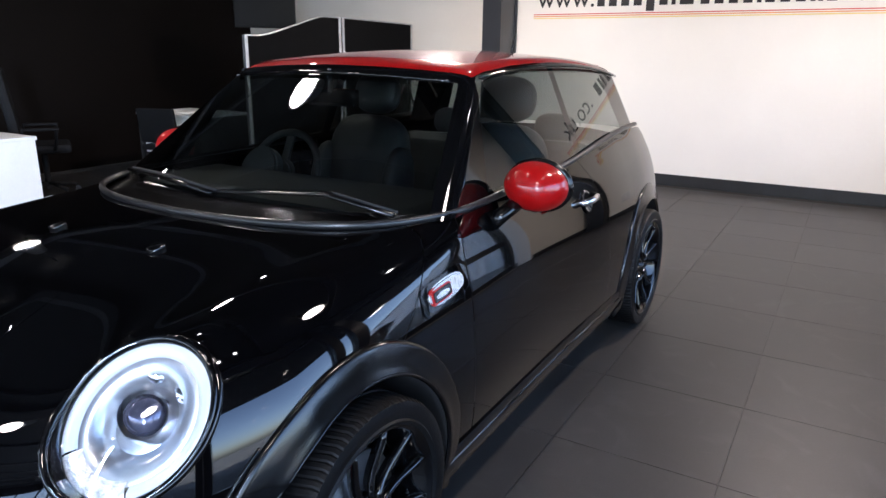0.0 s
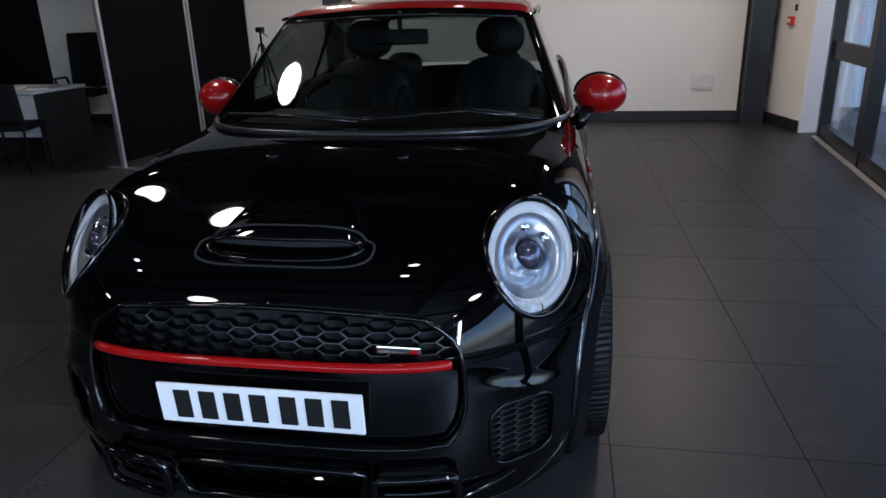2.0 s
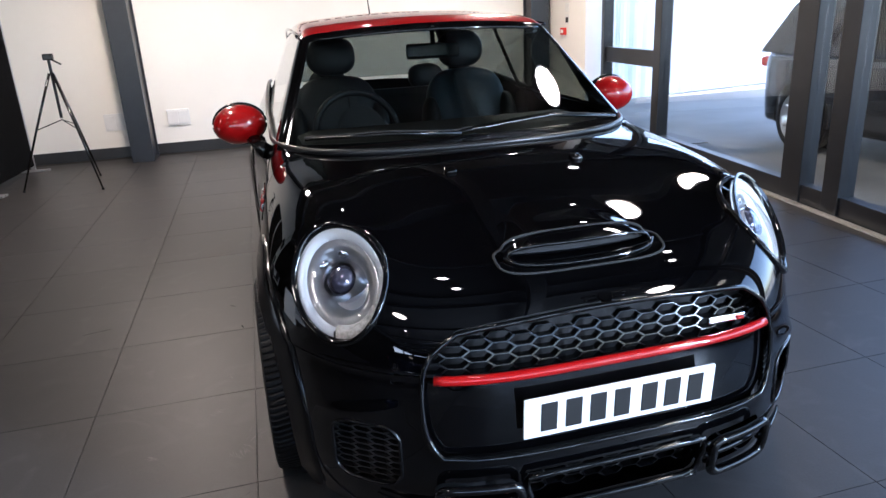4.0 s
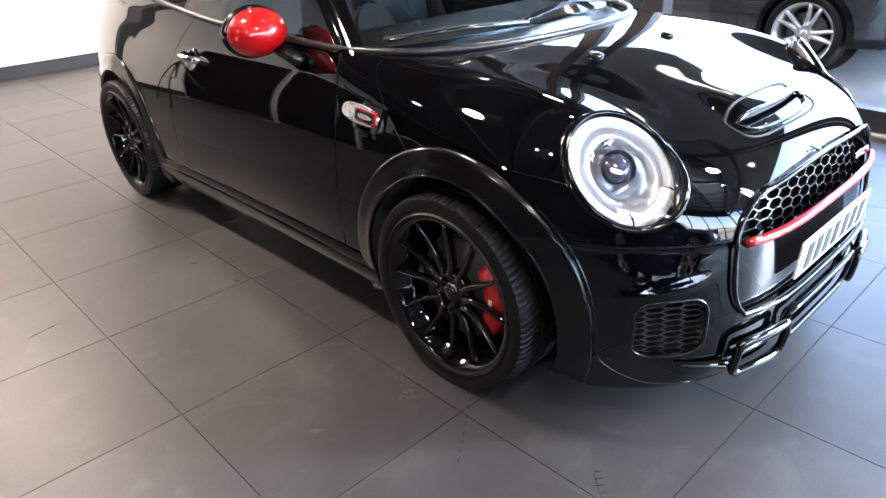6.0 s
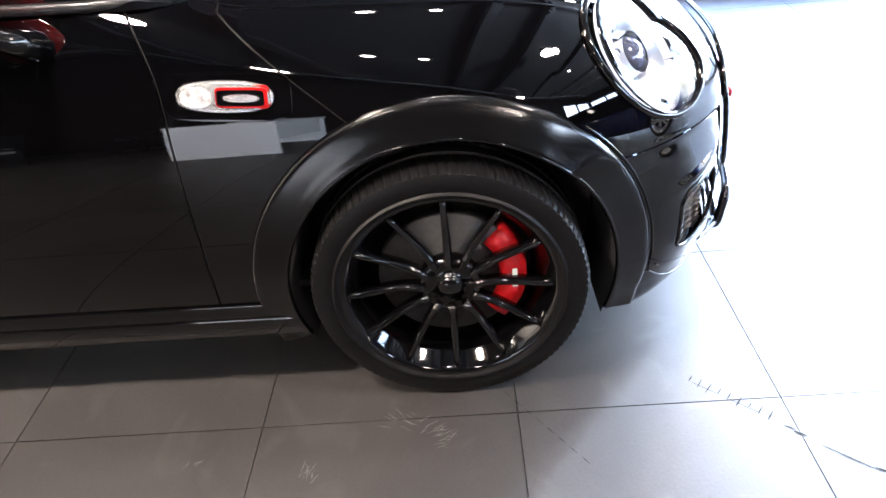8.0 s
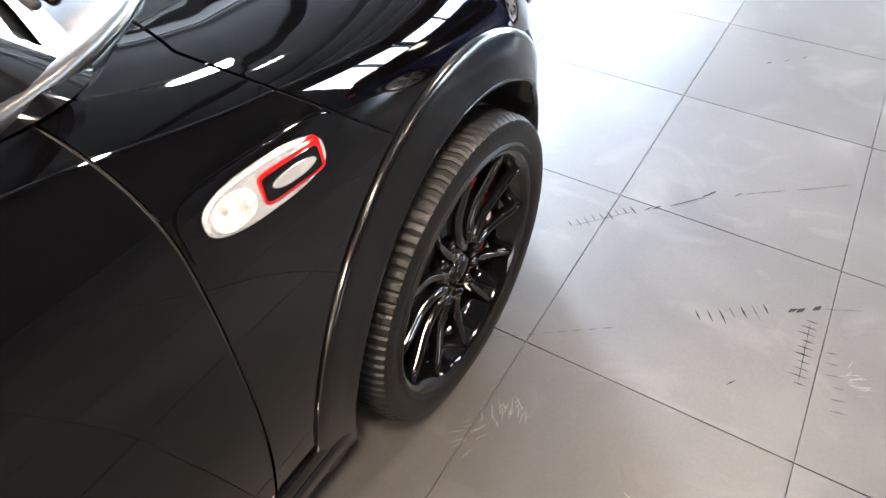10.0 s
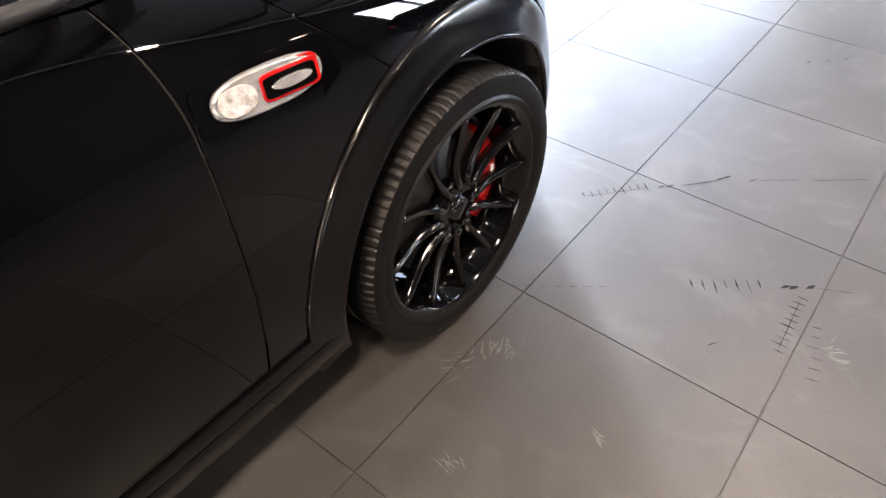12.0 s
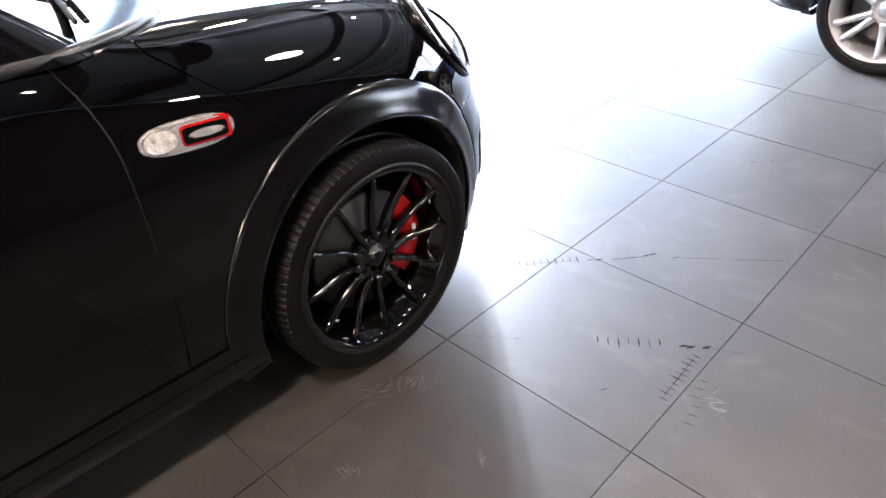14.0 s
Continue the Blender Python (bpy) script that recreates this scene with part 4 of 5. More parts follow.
# headlights
for sx in (-1, 1):
    one, _ = clip(lens_skin, lens_skin[0][:, 0] * sx)
    flip = Matrix.Diagonal((sx, 1, 1, 1))
    axes = Matrix((HEAD_U, HEAD_V, HEAD_N)).transposed().to_4x4()
    place = Matrix.Translation(HEAD_AT) @ axes

    def ring(name, r0, r1, d0, d1, mat, k=64, a0=0.0, a1=360.0):
        """An oval band between two oval outlines at two depths."""
        vs, fs = [], []
        whole = a1 - a0 == 360.0
        for q in range(k):
            a = radians(a0 + (a1 - a0) * q / (k if whole else k - 1))
            for r, d in ((r0, d0), ((r0 + r1) / 2, max(d0, d1) + 0.006), (r1, d1)):
                p = place @ Vector((HEAD_A * r * math.cos(a), HEAD_B * r * math.sin(a), d))
                vs.append((p.x * sx, p.y, p.z))
        for q in range(k if whole else k - 1):
            w = (q + 1) % k
            fs += [(q * 3 + j, q * 3 + j + 1, w * 3 + j + 1, w * 3 + j) for j in (0, 1)]
        bm = bmesh.new()
        bm.from_mesh(mesh_of("tmp", vs, fs, mat))
        return bm_mesh(name, bm, mat, True)

    hl = part("headlight", ring("headlight", 1.03, 0.93, 0.012, 0.0, M["gloss"]), M["gloss"], car, "round headlight with a bright ring and clear lens")
    rim_pts = []
    v1 = one[0]
    for q in range(72):
        a = 2 * math.pi * q / 72
        u, w = HEAD_A * math.cos(a), HEAD_B * math.sin(a)
        uu, ww, nn = head_uv(v1)
        near = np.argmin((uu - u) ** 2 + (ww - w) ** 2)
        p = place @ Vector((u * 1.02, w * 1.02, float(nn[near]) + 0.002))
        rim_pts.append((p.x * sx, p.y, p.z))
    part("chrome_ring", tube("chrome_ring", rim_pts, 0.008, M["gloss"], True), M["gloss"], hl, "gloss black headlight surround")
    part("running_light", ring("running_light", 0.955, 0.76, -0.004, -0.012, M["drl"], a0=-52, a1=232), M["drl"], hl, "white daytime light ring")
    part("turn_light", ring("turn_light", 0.955, 0.62, -0.004, -0.020, M["crystal"], 24, 234, 306), M["crystal"], hl, "clear faceted turn light")
    for b_ in (-1, 1):
        pod = bmesh.new()
        bmesh.ops.create_uvsphere(pod, u_segments=20, v_segments=10, radius=0.022)
        bmesh.ops.scale(pod, vec=(1.1, 0.8, 0.6), verts=pod.verts)
        bmesh.ops.transform(pod, matrix=flip @ Matrix.Translation(place @ Vector((b_ * 0.036, 0.082, -0.026))) @ axes, verts=pod.verts)
        part("reflector_pod", pod, M["chrome"], hl, "small chrome lamp pod", True)
    part("reflector", ring("reflector", 0.78, 0.40, -0.012, -0.055, M["bowl"]), M["bowl"], hl, "bright lamp reflector")
    part("reflector_back", ring("reflector_back", 0.42, 0.001, -0.055, -0.06, M["bowl"]), M["bowl"], hl)
    c = place @ Vector((0, 0.012, -0.02))
    bm = bmesh.new()
    bmesh.ops.create_uvsphere(bm, u_segments=32, v_segments=16, radius=0.040)
    bmesh.ops.scale(bm, vec=(1, 1, 0.7), verts=bm.verts)
    bmesh.ops.transform(bm, matrix=flip @ Matrix.Translation(c) @ axes, verts=bm.verts)
    part("projector", bm, M["projector"], hl, "dark glass projector lens", True)
    bm = bmesh.new()
    bmesh.ops.create_cone(bm, cap_ends=False, segments=40, radius1=0.058, radius2=0.047, depth=0.05)
    bmesh.ops.transform(bm, matrix=flip @ Matrix.Translation(place @ Vector((0, 0.012, -0.03))) @ axes, verts=bm.verts)
    part("projector_bezel", bm, M["chrome"], hl, "chrome projector bezel", True)
    glass_ob = part("lens", surface_mesh("lens", one, M["lens"], 0.0), M["lens"], hl, "clear headlight lens")
    glass_ob.visible_shadow = False

# bonnet scoop, washer jets, emblem


def bonnet_z(x, y):
    lo, hi = 0.55, 1.1
    for _ in range(26):
        mid = (lo + hi) / 2
        lo, hi = (mid, hi) if body_field(np.array([x]), np.array([y]), np.array([mid]))[0] < 0 else (lo, mid)
    return lo


vs, fs = [], []
NU, NV = 40, 14
for i in range(NU + 1):
    u = -1 + 2 * i / NU
    for j in range(NV + 1):
        t = j / NV
        y = -0.556 + 0.015 * u * u + 0.24 * t
        x = 0.208 * u * (1 - 0.22 * t)
        lift = 0.030 * (1 - abs(u) ** (5 - 3 * t)) ** (0.5 + 3.0 * t) * (1 - t) ** 2 * (1 + 2 * t)
        vs.append((x, y, bonnet_z(x, y) + lift + 0.0008))
for i in range(NU):
    for j in range(NV):
        a = i * (NV + 1) + j
        fs.append((a, a + NV + 1, a + NV + 2, a + 1))
part("bonnet_scoop", mesh_of("bonnet_scoop", vs, fs, M["paint"]), M["paint"], car, "gloss black bonnet air scoop")
lip = [vs[i * (NV + 1)] for i in range(NU + 1)]
low = [(x, y + 0.01, bonnet_z(x, y) + 0.002) for x, y, z in lip]
part("scoop_mouth", mesh_of("scoop_mouth", [(x, y + 0.016, z - 0.002) for x, y, z in lip] + low, [(i, i + 1, NU + 2 + i, NU + 1 + i) for i in range(NU)], M["matte"]), M["matte"], car, "dark scoop opening")
oval = [(x, y - 0.003, z - 0.002) for x, y, z in lip] + [(x * 1.02, y - 0.038 * max(0, 1 - abs(x / 0.209) ** 5) ** 0.5 - 0.004, bonnet_z(x, y - 0.038 * max(0, 1 - abs(x / 0.209) ** 5) ** 0.5) + 0.003) for x, y, z in lip[::-1]]
part("scoop_ring", tube("scoop_ring", oval, 0.0055, M["gloss"], True), M["gloss"], car, "gloss black ring round the scoop mouth")
groove = []
for k in range(80):
    a = 2 * math.pi * k / 80
    x, y = 0.238 * math.copysign(abs(math.cos(a)) ** 0.5, math.cos(a)), -0.548 + (0.062 if math.sin(a) < 0 else 0.05) * math.copysign(abs(math.sin(a)) ** 0.6, math.sin(a))
    t_ = max(0.0, (y + 0.556) / 0.24)
    groove.append((x, y, bonnet_z(x, y) + (0.031 * max(0.0, 1 - abs(x / 0.208) ** 5) ** 0.5 * (1 - t_) ** 2 * (1 + 2 * t_) if y > -0.55 else 0) - 0.001))
part("scoop_groove", tube("scoop_groove", groove, 0.004, M["matte"], True, seg=8), M["matte"], car, "dark seam round the scoop")
tilt_ = Matrix.Translation((0, -0.69, bonnet_z(0, -0.69) + 0.002)) @ Matrix.Rotation(radians(24), 4, "X")
em = cylinder(0.019, 0.008, (0, 0, 0), tilt_, 28, 0.003)
emb = part("emblem", em, M["gloss"], car, "dark winged emblem")
for sx in (-1, 1):
    for k in range(3):
        part("wing_bar", box((0.042 - 0.008 * k, 0.005, 0.005), (0, 0, 0), 0.002), M["gloss"], emb, m=tilt_ @ Matrix.Translation((sx * (0.042 - 0.004 * k), 0.009 - 0.009 * k, 0.001)))
for sx in (-1, 1):
    jet = box((0.034, 0.04, 0.014), (sx * 0.215, -0.075, bonnet_z(0.215, -0.075) + 0.005), 0.006, rot=Matrix.Rotation(radians(12), 4, "X"))
    part("washer_jet", jet, M["gloss"], car, "black washer jet", True)

# wipers
for pts_ in (((0.62, 0.40, 0.985), (0.35, 0.43, 1.01), (0.0, 0.36, 0.992), (-0.08, 0.35, 0.985)), ((-0.05, 0.34, 0.985), (-0.32, 0.385, 1.0), (-0.62, 0.45, 0.995))):
    wp = part("wiper", tube("wiper", pts_, [0.012, 0.010, 0.007, 0.005][: len(pts_)], M["plastic"], flat=0.7), M["plastic"], car, "black windscreen wiper")
    part("wiper_blade", tube("wiper_blade", [(x, y + 0.02, z + 0.004) for x, y, z in pts_], 0.006, M["matte"]), M["matte"], wp)

# mirrors
for sx in (-1, 1):
    bm = bmesh.new()
    bmesh.ops.create_uvsphere(bm, u_segments=48, v_segments=24, radius=1)
    for v in bm.verts:
        v.co.x, v.co.z = v.co.x * 0.106, v.co.z * 0.081
        v.co.y = v.co.y * (0.095 if v.co.y < 0 else 0.03)
    bmesh.ops.transform(bm, matrix=pose(sx * 0.853, 0.870, 1.02, 0, sx * 4, sx * 6), verts=bm.verts)
    mir = part("door_mirror", bm, M["red"], car, "glossy red door mirror with black stalk", True)
    part("mirror_rim", tube("mirror_rim", [pose(sx * 0.853, 0.895, 1.02, 0, sx * 4, sx * 6) @ Vector((0.101 * math.cos(a), 0, 0.077 * math.sin(a))) for a in np.linspace(0, 2 * math.pi, 48, endpoint=False)], 0.012, M["plastic"], True), M["plastic"], mir, "black mirror rim")
    g = cylinder(1, 0.006, (0, 0, 0), Matrix.Rotation(math.pi / 2, 4, "X"), 48, 0)
    bmesh.ops.scale(g, vec=(0.097, 1, 0.073), verts=g.verts)
    bmesh.ops.transform(g, matrix=pose(sx * 0.853, 0.902, 1.02, 0, sx * 4, sx * 6), verts=g.verts)
    part("mirror_glass", g, M["mirror"], mir, "mirror glass")
    part("mirror_stalk", tube("mirror_stalk", [(sx * 0.755, 0.75, 0.915), (sx * 0.785, 0.78, 0.94), (sx * 0.825, 0.85, 0.985)], [0.040, 0.030, 0.028], M["plastic"], flat=0.8), M["plastic"], mir, "black mirror stalk")


# side indicator badges and door handles
for sx in (-1, 1):

    def capsule(name, cy, cz, hy, hz, off, mat, tilt=-4, deep=0.012, bevel=0.004, power=2.6):
        """A flat oval plaque lying on the wing."""
        bm = bmesh.new()
        ring_ = []
        for k in range(48):
            a = 2 * math.pi * k / 48
            c_, s_ = math.cos(a), math.sin(a)
            y, z = hy * math.copysign(abs(c_) ** (2 / power), c_), hz * math.copysign(abs(s_) ** (2 / power), s_)
            q = radians(tilt)
            y, z = cy + y * math.cos(q) + z * math.sin(q), cz - y * math.sin(q) + z * math.cos(q)
            ring_.append(bm.verts.new((sx * (side_x(y, z) + off), y, z)))
        face = bm.faces.new(ring_)
        out = bmesh.ops.extrude_face_region(bm, geom=[face])
        bmesh.ops.translate(bm, vec=(sx * -deep, 0, 0), verts=[g for g in out["geom"] if isinstance(g, bmesh.types.BMVert)])
        bmesh.ops.bevel(bm, geom=[e for e in bm.edges if len(e.link_faces) == 2 and any(len(f.verts) > 10 for f in e.link_faces)], offset=bevel, segments=2, affect="EDGES")
        return bm_mesh(name, bm, mat, False)

    part("side_scuttle", capsule("side_scuttle", 0.392, 0.800, 0.128, 0.046, 0.003, M["paint"], power=4.5, deep=0.01, bevel=0.002), M["paint"], car, "gloss black panel round the side indicator")
    ind = part("side_indicator", capsule("side_indicator", 0.396, 0.803, 0.096, 0.030, 0.007, M["satin"]), M["satin"], car, "chrome side indicator surround with red inlay")
    part("red_inlay", capsule("red_inlay", 0.362, 0.801, 0.055, 0.0228, 0.0092, M["red"], power=6), M["red"], ind, "red inlay")
    part("dark_inlay", capsule("dark_inlay", 0.364, 0.801, 0.050, 0.0185, 0.0108, M["gloss"], power=6), M["gloss"], ind, "dark inlay")
    part("lettering_bar", capsule("lettering_bar", 0.362, 0.801, 0.040, 0.0115, 0.0122, M["satin"], power=2.2), M["satin"], ind, "silver lettering bar")
    part("indicator_lens", capsule("indicator_lens", 0.452, 0.807, 0.034, 0.0225, 0.0088, M["crystal"], power=2.4), M["crystal"], ind, "clear indicator lens")
    hx = side_x(1.58, 0.845)
    hd = part("door_handle", tube("door_handle", [(sx * (hx - 0.005), 1.495, 0.846), (sx * (hx + 0.026), 1.51, 0.847), (sx * (hx + 0.033), 1.58, 0.85), (sx * (hx + 0.026), 1.64, 0.852), (sx * (hx - 0.005), 1.655, 0.853)], 0.0125, M["chrome"], flat=1.3), M["chrome"], car, "chrome door handle")
    dish = [(r * math.cos(a), r * math.sin(a), o) for r, o in ((0.047, -0.005), (0.045, 0.002), (0.039, 0.001), (0.030, -0.002), (0.016, -0.004), (0.003, -0.005)) for a in np.linspace(0, 2 * math.pi, 33)[:-1]]
    vs = [(sx * (max(side_x(1.575 + a, 0.840 + b), hx + 0.3 * (0.845 - 0.840 - b)) + 0.006 + o), 1.575 + a, 0.840 + b) for a, b, o in dish]
    fs = [(q * 32 + w, q * 32 + (w + 1) % 32, q * 32 + 32 + (w + 1) % 32, q * 32 + 32 + w) for q in range(5) for w in range(32)]
    part("handle_cup", mesh_of("handle_cup", vs, fs, M["gloss"]), M["gloss"], hd)
    rows_ = [(0.300, -0.004), (0.298, 0.006), (0.290, 0.010), (0.262, 0.011), (0.256, 0.016), (0.248, 0.018), (0.215, 0.018), (0.200, 0.014), (0.190, 0.0), (0.188, -0.06)]
    vs = [(sx * (side_x(y, max(z, 0.21)) + o), y, z + 0.008 * (y - 0.4)) for y in np.linspace(0.358, 2.11, 30) for z, o in rows_]
    k = len(rows_)
    fs = [(i * k + q, i * k + q + 1, (i + 1) * k + q + 1, (i + 1) * k + q) for i in range(29) for q in range(k - 1)]
    fs += [tuple(range(k)), tuple(range(29 * k, 30 * k))]
    sill_me = mesh_of("sill_trim", vs, fs, M["gloss"])
    sill_me.set_sharp_from_angle(angle=radians(40))
    part("sill_trim", sill_me, M["gloss"], car, "gloss black sill panel")

# ---- wheels ----
TYRE = [(0.246, -0.094), (0.257, -0.105), (0.263, -0.107), (0.268, -0.102), (0.275, -0.104), (0.293, -0.106), (0.310, -0.101), (0.317, -0.086), (0.318, -0.03), (0.3125, -0.028), (0.3125, -0.018), (0.318, -0.016), (0.318, 0.016), (0.3125, 0.018), (0.3125, 0.028), (0.318, 0.03), (0.317, 0.086), (0.310, 0.101), (0.293, 0.106), (0.275, 0.104), (0.268, 0.102), (0.263, 0.107), (0.257, 0.105), (0.246, 0.094)]


def tyre_mesh():
    """Tread blocks: shoulder grooves every few degrees."""
    n, k, vs, fs = 400, len(TYRE), [], []
    for i in range(n):
        a = 2 * math.pi * i / n
        for q, (r, x) in enumerate(TYRE):
            groove = i % 4 == 0 and q in (6, 7, 8, 15, 16, 17)
            rr = r - (0.003 if groove else 0)
            aa = a + (0.035 if abs(x) < 0.04 else 0.018 if abs(x) < 0.08 else 0)
            vs.append((x, rr * math.cos(aa), rr * math.sin(aa)))
    for i in range(n):
        j = (i + 1) % n
        fs += [(i * k + q, i * k + q + 1, j * k + q + 1, j * k + q) for q in range(k - 1)]
    bm = bmesh.new()
    bm.from_mesh(mesh_of("tmp", vs, fs, M["rubber"]))
    me = bm_mesh("tyre", bm, M["rubber"], True)
    me.set_sharp_from_angle(angle=radians(28))
    return me


def spoke_mesh(mat, r0=0.060, r1=0.238, w0=0.0105, w1=0.0070, sweep=0.0, x0=0.073, x1=0.086):
    bm = bmesh.new()
    rows = []
    for t in np.linspace(0, 1, 9):
        r, w = r0 + (r1 - r0) * t, w0 + (w1 - w0) * t
        x = x0 + (x1 - x0) * t - 0.020 * math.sin(math.pi * t) * (1 - t) * 1.0
        y = sweep * t
        sec = [(x - 0.022, -w, r), (x - 0.006, -w * 1.0, r), (x + 0.004, -w * 0.55, r), (x + 0.004, w * 0.55, r), (x - 0.006, w, r), (x - 0.022, w, r)]
        rows.append([bm.verts.new((a, b + y, c)) for a, b, c in sec])
    for a, b in zip(rows[:-1], rows[1:]):
        for q in range(6):
            bm.faces.new((a[q], a[(q + 1) % 6], b[(q + 1) % 6], b[q]))
    bm.faces.new(rows[0])
    bm.faces.new(rows[-1])
    return bm_mesh("spoke", bm, mat, True)


RIM = [(0.246, -0.094), (0.210, -0.09), (0.205, -0.06), (0.203, 0.03), (0.218, 0.06), (0.234, 0.082), (0.240, 0.093), (0.250, 0.100), (0.2565, 0.099), (0.254, 0.090)]
HUB = [(0.001, 0.072), (0.026, 0.072), (0.030, 0.069), (0.032, 0.060), (0.050, 0.062), (0.066, 0.066), (0.072, 0.058), (0.074, 0.03), (0.001, 0.03)]
TYRE_ME, RIM_ME, HUB_ME, SPOKE_ME = tyre_mesh(), lathe("wheel", RIM, M["rim"], 96), lathe("hub", HUB, M["rim"], 48), spoke_mesh(M["rim"])
DISC_ME = lathe("brake_disc", [(0.06, 0.02), (0.075, 0.024), (0.08, 0.012), (0.165, 0.012), (0.168, 0.006), (0.168, -0.012), (0.08, -0.012)], M["disc"], 64)
CAP_ME = lathe("centre_cap", [(0.0005, 0.079), (0.024, 0.078), (0.027, 0.072)], M["gloss"], 32)


def bolt_mesh(mat):
    return bm_mesh("wheel_bolt", cylinder(0.009, 0.014, (0, 0, 0), Matrix.Rotation(math.pi / 2, 4, "Y"), 12, 0.002), mat)


BOLT_ME = bolt_mesh(M["gloss"])


def caliper_mesh():
    bm = bmesh.new()
    rows = []
    for t in np.linspace(-1, 1, 13):
        a = math.radians(46 * t)
        th = 0.026 * (1 - 0.35 * t * t)
        rows.append([bm.verts.new((x, -r * math.cos(a), r * math.sin(a))) for x, r in ((0.012, 0.115), (0.012 + th, 0.122), (0.014 + th, 0.150), (0.008 + th, 0.178), (-0.02, 0.183), (-0.02, 0.115))])
    for a, b in zip(rows[:-1], rows[1:]):
        for q in range(6):
            bm.faces.new((a[q], a[(q + 1) % 6], b[(q + 1) % 6], b[q]))
    bm.faces.new(rows[0]), bm.faces.new(rows[-1])
    return bm_mesh("brake_caliper", bm, M["caliper"], True)


CALIPER_ME = caliper_mesh()
for k_, (sx, y0) in enumerate(WHEELS):
    m = pose(sx * 0.754, y0, 0.318, 0, 0, 0 if sx > 0 else 180) @ pose(0, 0, 0, (k_ * 17) % 30, 0, 0)
    w = part("wheel", RIM_ME, M["rim"], car, "gloss black multi-spoke alloy wheel", m=m)
    part("tyre", TYRE_ME, M["rubber"], w, "low-profile black tyre")
    part("hub", HUB_ME, M["rim"], w)
    part("centre_cap", CAP_ME, M["gloss"], w)
    for q in range(12):
        part("spoke", SPOKE_ME, M["rim"], w, m=pose(0, 0, 0, 30 * q, 0, 0))
    for q in range(5):
        a = 2 * math.pi * q / 5
        part("wheel_bolt", BOLT_ME, M["gloss"], w, m=Matrix.Translation((0.066, 0.05 * math.cos(a), 0.05 * math.sin(a))))
    part("brake_disc", DISC_ME, M["disc"], w, m=Matrix.Translation((0.012, 0, 0)))
    if y0 < 1:
        cal = part("brake_caliper", CALIPER_ME, M["caliper"], car, "red brake caliper", m=pose(sx * 0.762, y0, 0.318) @ (Matrix() if sx > 0 else Matrix.Diagonal((-1, 1, 1, 1))))
        part("caliper_bar", box((0.004, 0.012, 0.05), (0.044, -0.15, 0.0), 0.001), M["plate"], cal, "white lettering bar")

# ---- inside the car ----


def cushion(size, at=(0, 0, 0), tilt=0.0, power=3.2):
    """A stuffed, rounded pad."""
    bm = bmesh.new()
    bmesh.ops.create_uvsphere(bm, u_segments=32, v_segments=20, radius=1)
    for v in bm.verts:
        v.co = Vector([s / 2 * math.copysign(abs(c) ** (2 / power), c) for s, c in zip(size, v.co)])
    bmesh.ops.transform(bm, matrix=Matrix.Translation(at) @ Matrix.Rotation(radians(tilt), 4, "X"), verts=bm.verts)
    return bm


def seat(x, y, mat, wide=0.46):
    s = part("front_seat", box((wide, 0.5, 0.16), (0, 0, 0.0), 0.05), M["seat"], car, "dark leather front seat", m=pose(x, y, 0.50))
    part("backrest", cushion((wide, 0.17, 0.62), (0, 0.30, 0.33), -14, 3.4), mat, s, "", True)
    for b in (-1, 1):
        part("bolster", cushion((0.10, 0.22, 0.46), (b * wide * 0.47, 0.25, 0.27), -14, 2.6), M["seat"], s, "", True)
    part("headrest", cushion((0.26, 0.11, 0.20), (0, 0.41, 0.735), -8, 2.5), M["seat"], s, "", True)


seat(-0.36, 1.28, M["seat"])
seat(0.36, 1.28, M["seat_blue"])
part("rear_bench", box((1.15, 0.2, 0.55), (0, 2.25, 0.72), 0.06, rot=Matrix.Rotation(radians(-16), 4, "X")), M["seat"], car, "dark leather rear bench")
for sx in (-1, 1):
    part("rear_headrest", cushion((0.23, 0.10, 0.16), (sx * 0.32, 2.37, 1.05), -8, 2.6), M["seat"], car, "", True)
part("dashboard", box((1.28, 0.45, 0.20), (0, 0.68, 0.872), 0.07), M["dash"], car, "dark dashboard")
part("instrument_cover", cylinder(0.10, 0.05, (-0.35, 0.86, 0.96), Matrix.Rotation(radians(65), 4, "X"), 32, 0.01), M["dash"], car)
wh = part("steering_wheel", tube("steering_wheel", [pose(-0.35, 0.98, 0.93, 65, 0, 0) @ Vector((0.185 * math.cos(a), 0.185 * math.sin(a), 0)) for a in np.linspace(0, 2 * math.pi, 40, endpoint=False)], 0.015, M["seat"], True), M["seat"], car, "black leather steering wheel")
part("wheel_boss", cylinder(0.075, 0.04, (-0.35, 0.965, 0.925), Matrix.Rotation(radians(65), 4, "X"), 32, 0.012), M["dash"], wh)
for a in (90, 210, 330):
    part("wheel_spoke", box((0.04, 0.12, 0.014), (0, 0, 0), 0.004), M["dash"], wh, m=pose(-0.35, 0.975, 0.928, 65, 0, 0) @ pose(0.11 * math.cos(radians(a)), 0.11 * math.sin(radians(a)), 0, 0, 0, a - 90))
part("rear_view_mirror", box((0.24, 0.03, 0.065), (0, 0.90, 1.265), 0.02), M["gloss"], car, "black rear-view mirror")
part("mirror_arm", cylinder(0.01, 0.10, (0, 0.89, 1.32), seg=10, bevel=0), M["gloss"], car)
part("cabin_floor", box((1.5, 2.6, 0.02), (0, 1.6, 0.30), 0.004), M["matte"], car)
part("parcel_shelf", box((1.2, 0.45, 0.02), (0, 2.62, 0.93), 0.008), M["matte"], car)

# ---- office corner ----


